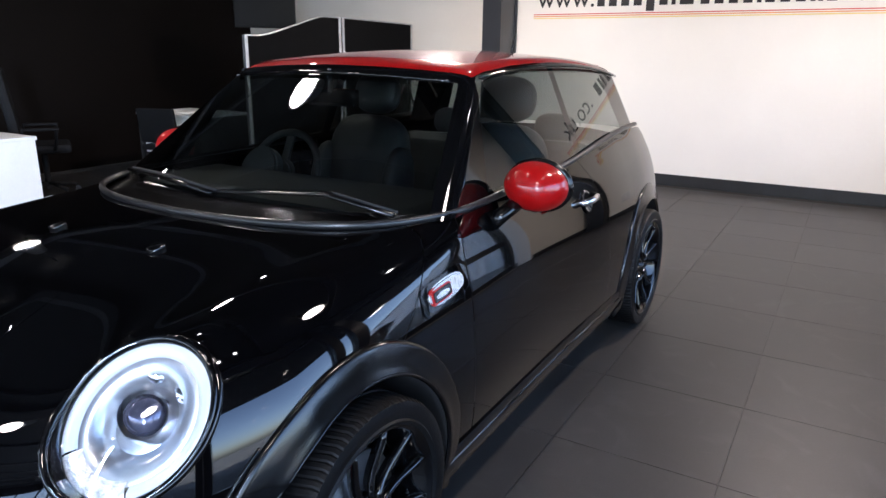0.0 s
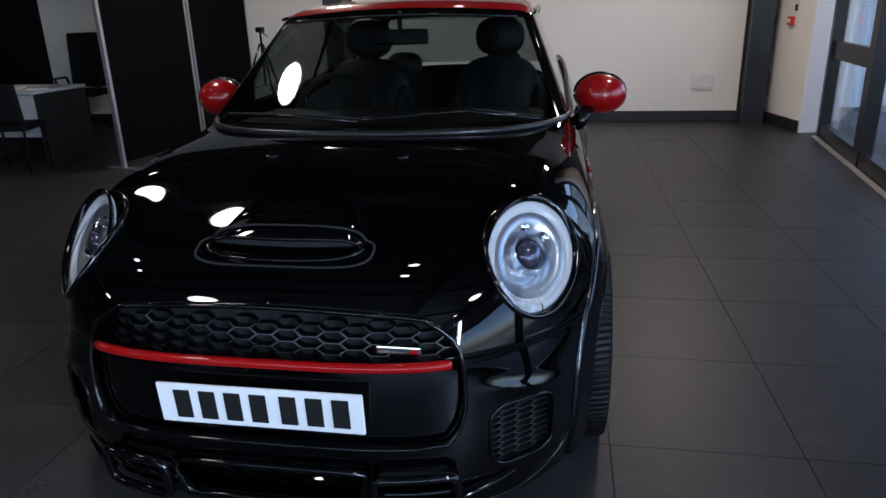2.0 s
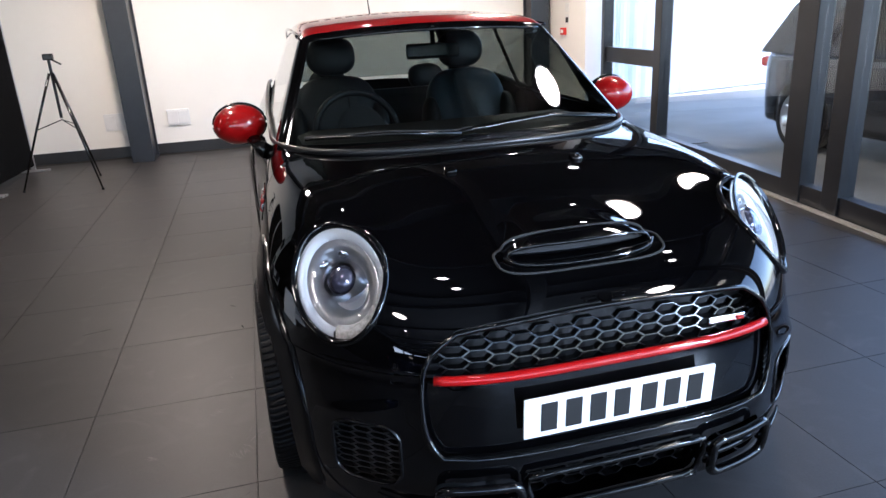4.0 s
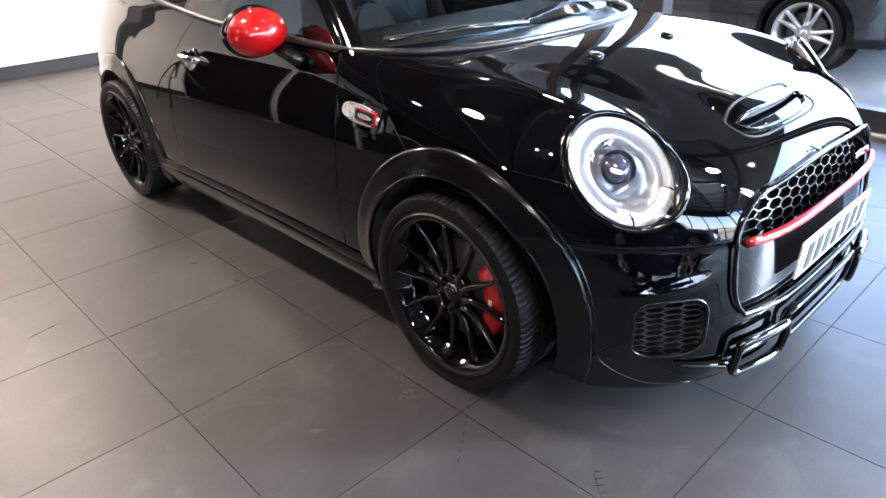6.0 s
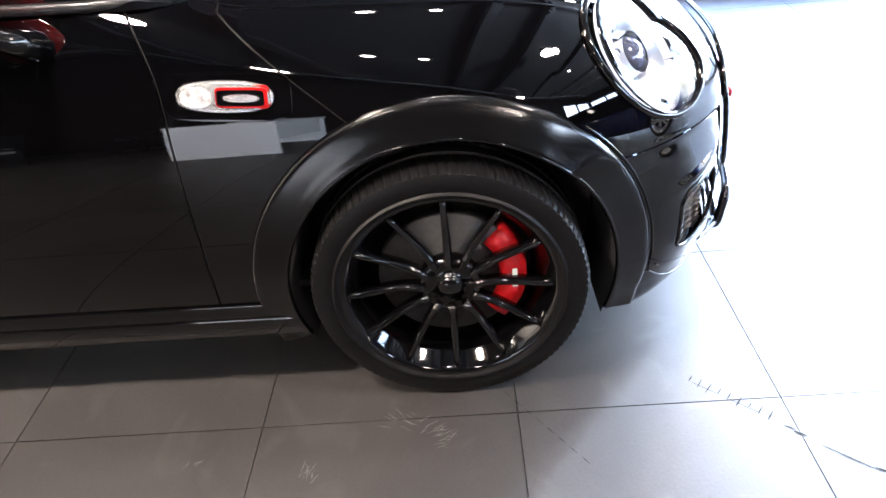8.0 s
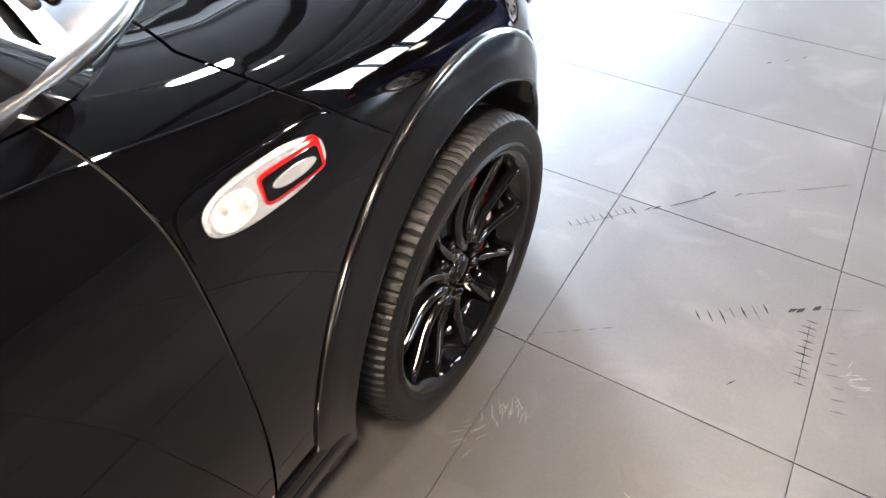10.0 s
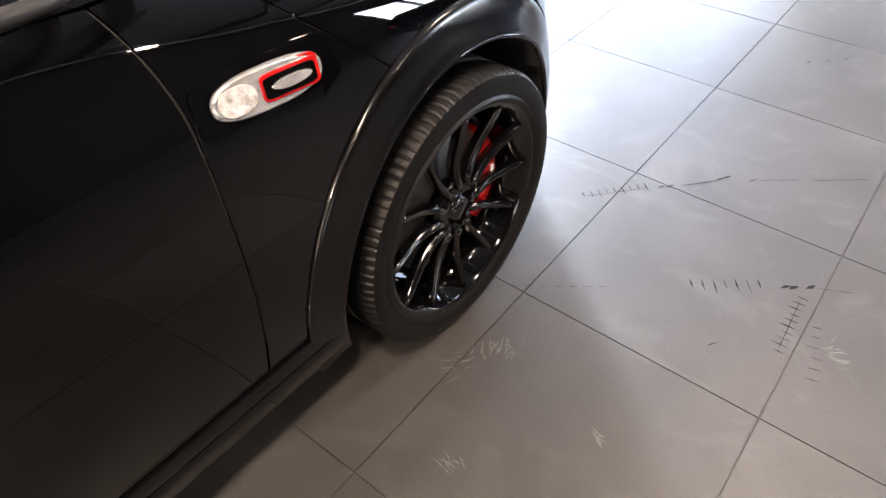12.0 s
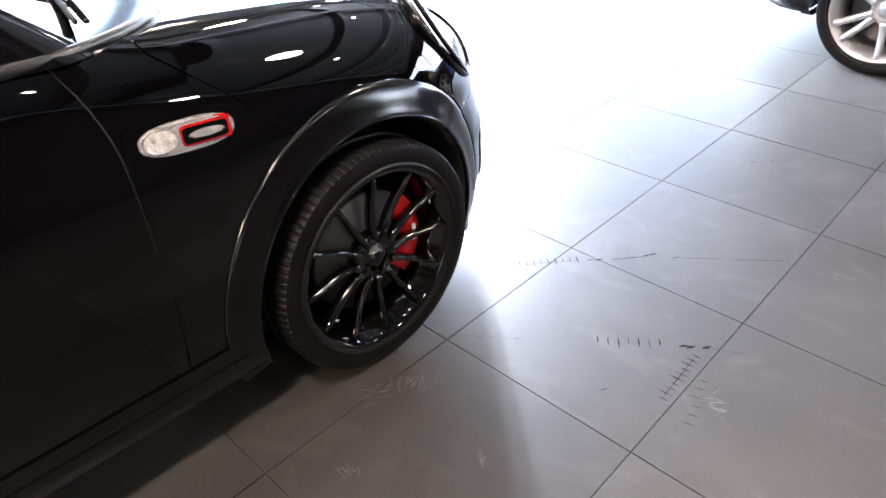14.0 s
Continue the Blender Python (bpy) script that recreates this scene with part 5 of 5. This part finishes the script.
def screen_panel(p0, p1, z0, z1, wave):
    """A fabric partition between two silver posts; its top edge may run in a wave."""
    p0, p1 = Vector((*p0, 0)), Vector((*p1, 0))
    d = p1 - p0
    s = thing("partition_screen", "black fabric partition screen with silver posts", "partition", pose(p0.x, p0.y, 0, 0, 0, math.degrees(math.atan2(d.y, d.x))), "partition screens")
    n, L = 24, d.length
    vs, fs = [], []
    for i in range(n + 1):
        t = i / n
        k = t * t * (3 - 2 * t)
        k = min(1, max(0, (k - 0.05) / 0.85)) if wave else t
        top = z0 + (z1 - z0) * k
        vs += [(L * t, -0.02, 0.07), (L * t, -0.02, top), (L * t, 0.02, top), (L * t, 0.02, 0.07)]
    for i in range(n):
        a, b = i * 4, i * 4 + 4
        fs += [(a + q, a + (q + 1) % 4, b + (q + 1) % 4, b + q) for q in range(4)]
    fs += [(3, 2, 1, 0), (n * 4, n * 4 + 1, n * 4 + 2, n * 4 + 3)]
    part("panel", mesh_of("panel", vs, fs, M["screen"], False), M["screen"], s)
    top_pts = [(v[0], 0, v[2] + 0.006) for v in vs[1::4]]
    part("top_trim", tube("top_trim", top_pts, 0.012, M["post"], seg=6), M["post"], s)
    for x, h in ((0, z0), (L, z1)):
        part("post", box((0.035, 0.045, h + 0.01), (x, 0, (h + 0.01) / 2), 0.004), M["post"], s)
        part("foot", box((0.05, 0.34, 0.02), (x, 0, 0.01), 0.004), M["post"], s)


screen_panel((-3.53, 3.87), (-3.37, 5.12), 1.58, 1.80, True)
screen_panel((-3.36, 5.17), (-3.29, 6.45), 1.80, 1.78, False)


def desk(x0, x1, y0, y1, end=None):
    d = thing("office_desk", "white office desk with dark grey end panel", "desk", Matrix.Translation(((x0 + x1) / 2, (y0 + y1) / 2, 0)), "office desks")
    w, dp = x1 - x0, y1 - y0
    part("desktop", box((w, dp, 0.03), (0, 0, 0.735), 0.005), M["desk"], d)
    part("front_panel", box((w - 0.12, 0.02, 0.42), (0, -dp / 2 + 0.06, 0.50), 0.003), M["desk"], d)
    for sx in (-1, 1):
        part("end_panel", box((0.03, dp - 0.03, 0.72), (sx * (w / 2 - 0.02), 0, 0.36), 0.003), end or M["desk_dark"], d)
    for k in range(3):
        paper = thing("paper_stack", "loose white papers on the desk", "paper", pose((x0 + x1) / 2 + 0.35 * (k - 1), (y0 + y1) / 2 - 0.1, 0.7505, 0, 0, 15 * k))
        part("sheet", box((0.21, 0.297, 0.006 + 0.004 * k), (0, 0, 0.003 + 0.002 * k), 0.001), M["paper"], paper)


desk(-5.45, -4.42, 3.95, 4.72)
desk(-5.5, -3.97, 1.2, 1.97, M["desk"])


def visitor_chair(x, y, turn):
    c = thing("visitor_chair", "black fabric visitor chair on thin metal legs", "chair", pose(x, y, 0, 0, 0, turn), "visitor chairs")
    part("seat", box((0.46, 0.44, 0.06), (0, 0, 0.45), 0.025), M["chair"], c)
    part("backrest", box((0.44, 0.05, 0.36), (0, 0.22, 0.68), 0.022, rot=Matrix.Rotation(radians(-8), 4, "X")), M["chair"], c)
    for sx in (-1, 1):
        part("leg", tube("leg", [(sx * 0.2, -0.2, 0.011), (sx * 0.2, -0.19, 0.43)], 0.011, M["chair"]), M["chair"], c)
        part("leg", tube("leg", [(sx * 0.2, 0.24, 0.011), (sx * 0.2, 0.2, 0.43), (sx * 0.2, 0.215, 0.6)], 0.011, M["chair"]), M["chair"], c)


def office_chair(x, y, turn):
    c = thing("office_chair", "high-backed black office chair on castors", "chair", pose(x, y, 0, 0, 0, turn), "office chairs")
    part("seat", box((0.5, 0.5, 0.09), (0, 0, 0.48), 0.04), M["chair"], c)
    part("backrest", box((0.48, 0.09, 0.72), (0, 0.25, 0.90), 0.04, rot=Matrix.Rotation(radians(-7), 4, "X")), M["chair"], c)
    part("column", cylinder(0.03, 0.32, (0, 0, 0.28), seg=16), M["chair"], c)
    for sx in (-1, 1):
        part("armrest", tube("armrest", [(sx * 0.26, 0.2, 0.5), (sx * 0.29, 0.15, 0.68), (sx * 0.29, -0.15, 0.68), (sx * 0.26, -0.1, 0.47)], 0.018, M["chair"]), M["chair"], c)
    for k in range(5):
        a = 2 * math.pi * k / 5
        leg = part("base_leg", tube("base_leg", [(0, 0, 0.12), (0.28 * math.cos(a), 0.28 * math.sin(a), 0.07)], 0.018, M["chair"]), M["chair"], c)
        part("castor", cylinder(0.028, 0.03, (0.28 * math.cos(a), 0.28 * math.sin(a), 0.028), Matrix.Rotation(math.pi / 2, 4, "Y"), 16, 0.004), M["matte"], leg)


visitor_chair(-4.55, 3.72, 195)
office_chair(-5.75, 6.45, 10)
office_chair(-5.3, 2.75, 150)

tv = thing("television", "flat black television hanging above the screens", "television", pose(-4.55, 5.2, 1.93, 0, 0, 50))
part("casing", box((0.72, 0.05, 0.44), (0, 0, 0), 0.008), M["tv"], tv)
part("display", box((0.68, 0.006, 0.39), (0, -0.027, 0.01), 0.002), M["tv"], tv)
part("bracket", cylinder(0.025, 1.5, (0, 0.05, 0.92), seg=12, bevel=0), M["steel"], tv)

tri_ = thing("camera_tripod", "thin black camera tripod standing on the tiles", "tripod", Matrix.Translation((-2.62, 5.35, 0)))
part("column", cylinder(0.014, 0.55, (0, 0, 0.95), seg=12), M["plastic"], tri_)
part("head", box((0.09, 0.06, 0.06), (0, 0, 1.25), 0.012), M["plastic"], tri_)
part("pan_handle", tube("pan_handle", [(0, 0, 1.24), (0.12, -0.1, 1.18)], 0.008, M["plastic"]), M["plastic"], tri_)
for k in range(3):
    a = radians(-48 + 120 * k)
    leg = part("leg", tube("leg", [(0.02 * math.cos(a), 0.02 * math.sin(a), 1.1), (0.26 * math.cos(a), 0.26 * math.sin(a), 0.52), (0.46 * math.cos(a), 0.46 * math.sin(a), 0.012)], [0.013, 0.011, 0.008], M["plastic"]), M["plastic"], tri_)
    part("rubber_foot", cylinder(0.012, 0.02, (0.46 * math.cos(a), 0.46 * math.sin(a), 0.01), seg=10, bevel=0.002), M["rubber"], leg)
    part("brace", tube("brace", [(0, 0, 0.66), (0.235 * math.cos(a), 0.235 * math.sin(a), 0.58)], 0.005, M["plastic"]), M["plastic"], leg)

# ---- other cars ----
OUT = -0.10


def road_car(name, label, m, paint, length, width, high, base, rad, bonnet_len, nose=0.85, spokes=10):
    """A plain road car: body, cabin, windows, lamps and four wheels; its nose points to -y, front axle at 0."""
    c = thing(name, label, "car", m)
    f0, f1 = -nose, length - nose
    W, waist, deck = width / 2, high * 0.62, high * 0.60

    def low(x, y, z):
        ax = np.abs(x)
        side = ax - (W - 0.10 * ((z - 0.45 * high) / (0.5 * high)) ** 2)
        top = z - (waist - 0.16 * np.clip((0.2 - y) / (0.2 - f0), 0, 1) ** 1.6 - 0.05 * (ax / W) ** 2)
        f = smax(side, top, 0.10)
        f = smax(f, f0 + 0.35 * (ax / W) ** 3 + 0.25 * ((z - 0.4 * high) / high) ** 2 - y, 0.12)
        f = smax(f, y - (f1 - 0.3 * (ax / W) ** 3 - 0.3 * ((z - 0.5 * high) / high) ** 2), 0.12)
        return smax(f, rad * 0.75 - z, 0.06)

    def upper(x, y, z):
        ax = np.abs(x)
        side = ax - (W - 0.07 - 0.38 * (z - waist))
        f = smax(side, (bonnet_len - 0.9 + 1.25 * (z - waist) + 0.1 * ax**2 - y) * 0.62, 0.06)
        f = smax(f, (y - (f1 - 0.12 - 0.55 * (z - waist))) * 0.85, 0.06)
        return smax(smax(f, z - (high - 0.05 * (ax / W) ** 2 - 0.03 * (y - 1.3) ** 2), 0.06), waist - 0.15 - z, 0.02)

    lo = shell(low, (0, (f0 + f1) / 2, waist * 0.62), (W, length / 2, waist * 0.5), (40, 130, 40))
    for y0 in (0.0, base):
        d = np.where(np.abs(lo[0][:, 0]) > W * 0.55, np.hypot(lo[0][:, 1] - y0, lo[0][:, 2] - rad), 9)
        lo, _ = clip(lo, d - rad * 1.10)
        lo, ring_ = clip(lo, np.where(np.abs(lo[0][:, 0]) > W * 0.55, np.hypot(lo[0][:, 1] - y0, lo[0][:, 2] - rad), 9) - rad * 1.24)
        part("arch_trim", surface_mesh("arch_trim", ring_, M["plastic"], 0.01), M["plastic"], c)
    skirt_, lo = clip(lo, rad * 1.0 - lo[0][:, 2])
    part("lower_trim", surface_mesh("lower_trim", skirt_, M["plastic"]), M["plastic"], c)
    gaps = []
    for yy in (bonnet_len - 0.55, bonnet_len + 0.55, bonnet_len + 1.5):
        a_, b_, g_ = divide(lo, lambda v: yy - v[:, 1], 0.004)
        gaps.append(g_)
        part("body_panel", surface_mesh("body_panel", a_, paint), paint, c)
        lo = b_
    part("body_panel", surface_mesh("body_panel", lo, paint), paint, c)
    part("panel_gap", surface_mesh("panel_gap", joined(*gaps), M["matte"], -0.005), M["matte"], c)
    up = shell(upper, (0, (bonnet_len + f1) / 2, (waist + high) / 2), (W * 0.85, (f1 - bonnet_len) / 2, (high - waist) / 2), (30, 80, 24))
    up, _ = clip(up, up[0][:, 2] - waist + 0.05)
    roof_, up = clip(up, up[0][:, 2] - (high - 0.10))
    part("roof", surface_mesh("roof", roof_, paint), paint, c)
    part("windows", surface_mesh("windows", up, M["gloss"]), M["gloss"], c, "dark tinted windows")
    for sx in (-1, 1):
        for zz, yy, hy, mat in ((waist * 0.80, f0 + 0.16, 0.16, M["bowl"]), (waist * 0.42, f0 + 0.15, 0.10, M["chrome"]), (waist * 0.85, f1 - 0.14, 0.12, M["redsign"])):
            lamp_ = box((0.24, hy, 0.11), (sx * (W - 0.22), yy, zz), 0.04)
            part("car_lamp", lamp_, mat, c, smooth=True)
        fog = [(sx * (W - 0.46), f0 + 0.015, waist * 0.50), (sx * (W - 0.14), f0 + 0.14, waist * 0.52), (sx * (W - 0.12), f0 + 0.16, waist * 0.32), (sx * (W - 0.44), f0 + 0.025, waist * 0.30)]
        part("fog_trim", tube("fog_trim", fog, 0.016, M["chrome"], True), M["chrome"], c, "chrome fog lamp trim")
        for yy in (bonnet_len + 0.4, bonnet_len + 1.35):
            part("door_handle", box((0.03, 0.2, 0.03), (sx * (W - 0.005), yy, waist * 0.86), 0.01), paint, c)
        for y0 in (0.0, base):
            k = rad / 0.318
            wm = pose(sx * (W - 0.115), y0, rad, 0, 0, 0 if sx > 0 else 180) @ Matrix.Scale(k, 4)
            w = part("wheel", SILVER_RIM, M["silver"], c, "silver alloy wheel", m=wm)
            part("tyre", TYRE_ME, M["rubber"], w)
            part("hub", SILVER_HUB, M["silver"], w)
            part("brake_disc", DISC_ME, M["disc"], w)
            for q in range(spokes):
                part("spoke", SILVER_SPOKE, M["silver"], w, m=pose(0, 0, 0, 360 / spokes * q + (7 if q % 2 else -7) * (spokes == 10), 0, 0))
            liner = cylinder(rad * 1.12, 0.01, (sx * (W - 0.36), y0, rad), Matrix.Rotation(math.pi / 2, 4, "Y"), 40, 0)
            part("wheel_well", liner, M["matte"], c)
    return c


SILVER_RIM, SILVER_HUB, SILVER_SPOKE = lathe("wheel", RIM, M["silver"], 72), lathe("hub", HUB, M["silver"], 40), spoke_mesh(M["silver"], w0=0.020, w1=0.016)
road_car("parked_suv", "dark grey estate car parked on the yard outside the glass", pose(5.35, 0.92, OUT, 0, 0, -4), M["suv"], 4.6, 1.85, 1.66, 2.85, 0.34, 1.15)
road_car("showroom_car", "dark blue car with silver wheels on the showroom floor", pose(-1.16, -4.0, 0, 0, 0, 90), M["navy"], 4.3, 1.78, 1.42, 2.6, 0.325, 1.15)

# ---- outside ----
slab("ground", (400, 400, 0.3), (0, 0, OUT - 0.15 - 0.12), M["yard"], "worn grey yard outside the showroom", "ground", m=Matrix.Translation((0, 0, OUT - 0.15)))
shed = thing("metal_shed", "pale corrugated metal shed wall across the yard", "shed", pose(6.9, 9.2, OUT, 0, 0, 10))
vs_, fs_ = [], []
for i in range(121):
    x = -4.5 + 9.0 * i / 120
    dpt = (0.0, 0.0, 0.035, 0.035)[i % 4]
    vs_ += [(x, dpt, 0), (x, dpt, 3.2)]
fs_ = [(2 * i, 2 * i + 2, 2 * i + 3, 2 * i + 1) for i in range(120)]
part("cladding", mesh_of("cladding", vs_, fs_, M["clad"], False), M["clad"], shed)
part("back", box((9.0, 2.4, 3.15), (0, 1.26, 1.6), 0.01), M["clad"], shed)
part("roof_edge", box((9.1, 2.6, 0.1), (0, 1.2, 3.25), 0.01), M["steel"], shed)

# ---- marks on the floor ----


def marks(name, label, rows, mat, seed):
    """Thin scratches and scuffs: strokes from point to point, a little uneven."""
    rnd = random.Random(seed)
    vs, fs = [], []
    for x0, y0, x1, y1, w in rows:
        a, b = Vector((x0, y0)), Vector((x1, y1))
        d = b - a
        n = Vector((-d.y, d.x)).normalized()
        k = max(2, int(d.length / 0.02))
        start = len(vs)
        for i in range(k + 1):
            p = a + d * (i / k) + n * rnd.uniform(-0.3, 0.3) * w
            ww = w * rnd.uniform(0.4, 1.0) * (0.3 if i in (0, k) else 1)
            vs += [(p.x + n.x * ww, p.y + n.y * ww, 0.0012), (p.x - n.x * ww, p.y - n.y * ww, 0.0012)]
        fs += [(start + 2 * i, start + 2 * i + 1, start + 2 * i + 3, start + 2 * i + 2) for i in range(k)]
    ob = new(name, mesh_of(name, vs, fs, mat, False))
    return tagged(ob, label, "floor mark", kind="stuff")


def stitches(x0, y0, x1, y1, n, length):
    a, d = Vector((x0, y0)), Vector((x1 - x0, y1 - y0))
    c = Vector((-d.y, d.x)).normalized() * length / 2
    return [(*(a + d * (i / (n - 1)) - c * (0.6 + 0.4 * ((i * 7) % 3))), *(a + d * (i / (n - 1)) + c), 0.0027) for i in range(n)]


dark = stitches(-0.856, -0.582, -0.983, -0.731, 9, 0.03) + stitches(-1.258, -0.432, -1.396, -0.536, 7, 0.04) + stitches(-1.495, -0.555, -1.503, -0.352, 10, 0.034)
dark += [(-0.862, -0.578, -0.99, -0.725, 0.0012), (-1.496, -0.545, -1.503, -0.36, 0.0010)]
dark += [(x - 0.008, y - 0.012, x + 0.008, y + 0.012, w) for x, y, w in ((-1.022, -0.758, 0.005), (-1.040, -0.776, 0.005), (-1.452, -0.570, 0.006), (-1.468, -0.580, 0.006), (-1.502, -0.607, 0.007), (-1.375, -0.279, 0.002), (-1.135, -1.786, 0.003), (-1.19, -1.84, 0.003), (-1.243, -1.897, 0.003), (-1.16, -0.92, 0.006), (-1.148, -0.90, 0.005), (-1.228, -0.952, 0.004))]
dark += [(-1.07, -0.80, -1.15, -0.895, 0.0022), (-1.24, -0.962, -1.34, -1.04, 0.0012), (-1.37, -1.06, -1.50, -1.165, 0.0016), (-1.515, -0.612, -1.60, -0.655, 0.0012)]
dark += [(-0.86 - 0.03 * k, -0.12 - 0.0225 * k, -0.88 - 0.03 * k, -0.135 - 0.0225 * k, 0.0015) for k in range(8)]
dark += [(-0.90, 1.30, -0.92, 1.33, 0.005), (-0.98, 1.12, -0.99, 1.16, 0.005), (-1.02, 1.42, -1.05, 1.45, 0.004), (-1.62, 1.36, -1.75, 1.33, 0.003)]
marks("floor_scratches", "dark scratch and stitch marks on the grey tiles", dark, M["dark_scuff"], 3)
faint = stitches(-1.553, -0.479, -1.597, -0.318, 6, 0.03)
marks("floor_scratches", "faint scratch marks on the grey tiles", faint, M["grey_scuff"], 8)
rnd_ = random.Random(21)
pale = []
for cx_, cy_, n_, spread_ in ((-0.945, 0.115, 16, 0.014), (-0.975, 0.065, 18, 0.016), (-1.0, 0.025, 10, 0.010), (-1.085, 0.348, 10, 0.009), (-1.27, 0.10, 9, 0.008), (-1.60, -0.42, 16, 0.016), (-1.673, -1.20, 16, 0.018), (-1.02, 0.62, 5, 0.012)):
    turn_ = rnd_.uniform(0, 6.28)
    for _ in range(n_):
        x_, y_ = rnd_.gauss(cx_, spread_), rnd_.gauss(cy_, spread_)
        d_, q_ = rnd_.uniform(0.012, 0.04), turn_ + rnd_.gauss(0, 0.3)
        pale.append((x_, y_, x_ + d_ * math.cos(q_), y_ + d_ * math.sin(q_), rnd_.uniform(0.0008, 0.0026)))
marks("floor_scuffs", "pale scuff marks on the grey tiles", pale, M["scuff"], 5)

# ---- floor tiles, one by one ----
TILE_X, TILE_Y, TX, TY = 0.6035, 0.628, -0.93, -0.147


def tile_mesh():
    bm = box((TILE_X - 0.003, TILE_Y - 0.003, 0.012), (0, 0, -0.006), 0)
    return bm_mesh("tile", bm, M["tile"])


TILE_ME = tile_mesh()
rest_v, rest_f = [], []
for i in range(-12, 9):
    for j in range(-14, 13):
        x, y = TX + (i + 0.5) * TILE_X, TY + (j + 0.5) * TILE_Y
        if x - TILE_X / 2 < LEFT or x - TILE_X / 2 > glass_x(y) or y - TILE_Y / 2 < FRONT or y > BACK + 0.1:
            continue
        if -4.2 < x < 3.3 and -4.4 < y < 5.2:
            ob = new("tile", TILE_ME)
            ob.location, ob.parent = (x, y, 0), floor
            ob.matrix_parent_inverse = floor.matrix_world.inverted()
        else:
            b = len(rest_v)
            h, g = TILE_X / 2 - 0.002, TILE_Y / 2 - 0.002
            rest_v += [(x + a_ * h, y + b_ * g, z_) for z_ in (0, -0.01) for a_, b_ in ((-1, -1), (1, -1), (1, 1), (-1, 1))]
            rest_f += [(b, b + 1, b + 2, b + 3), (b + 4, b + 5, b + 1, b), (b + 5, b + 6, b + 2, b + 1), (b + 6, b + 7, b + 3, b + 2), (b + 7, b + 4, b, b + 3)]
far_tiles = part("tiles", mesh_of("tiles", rest_v, rest_f, M["tile"], False), M["tile"], floor)
far_tiles.matrix_parent_inverse = floor.matrix_world.inverted()
tagged(far_tiles, kind="stuff")
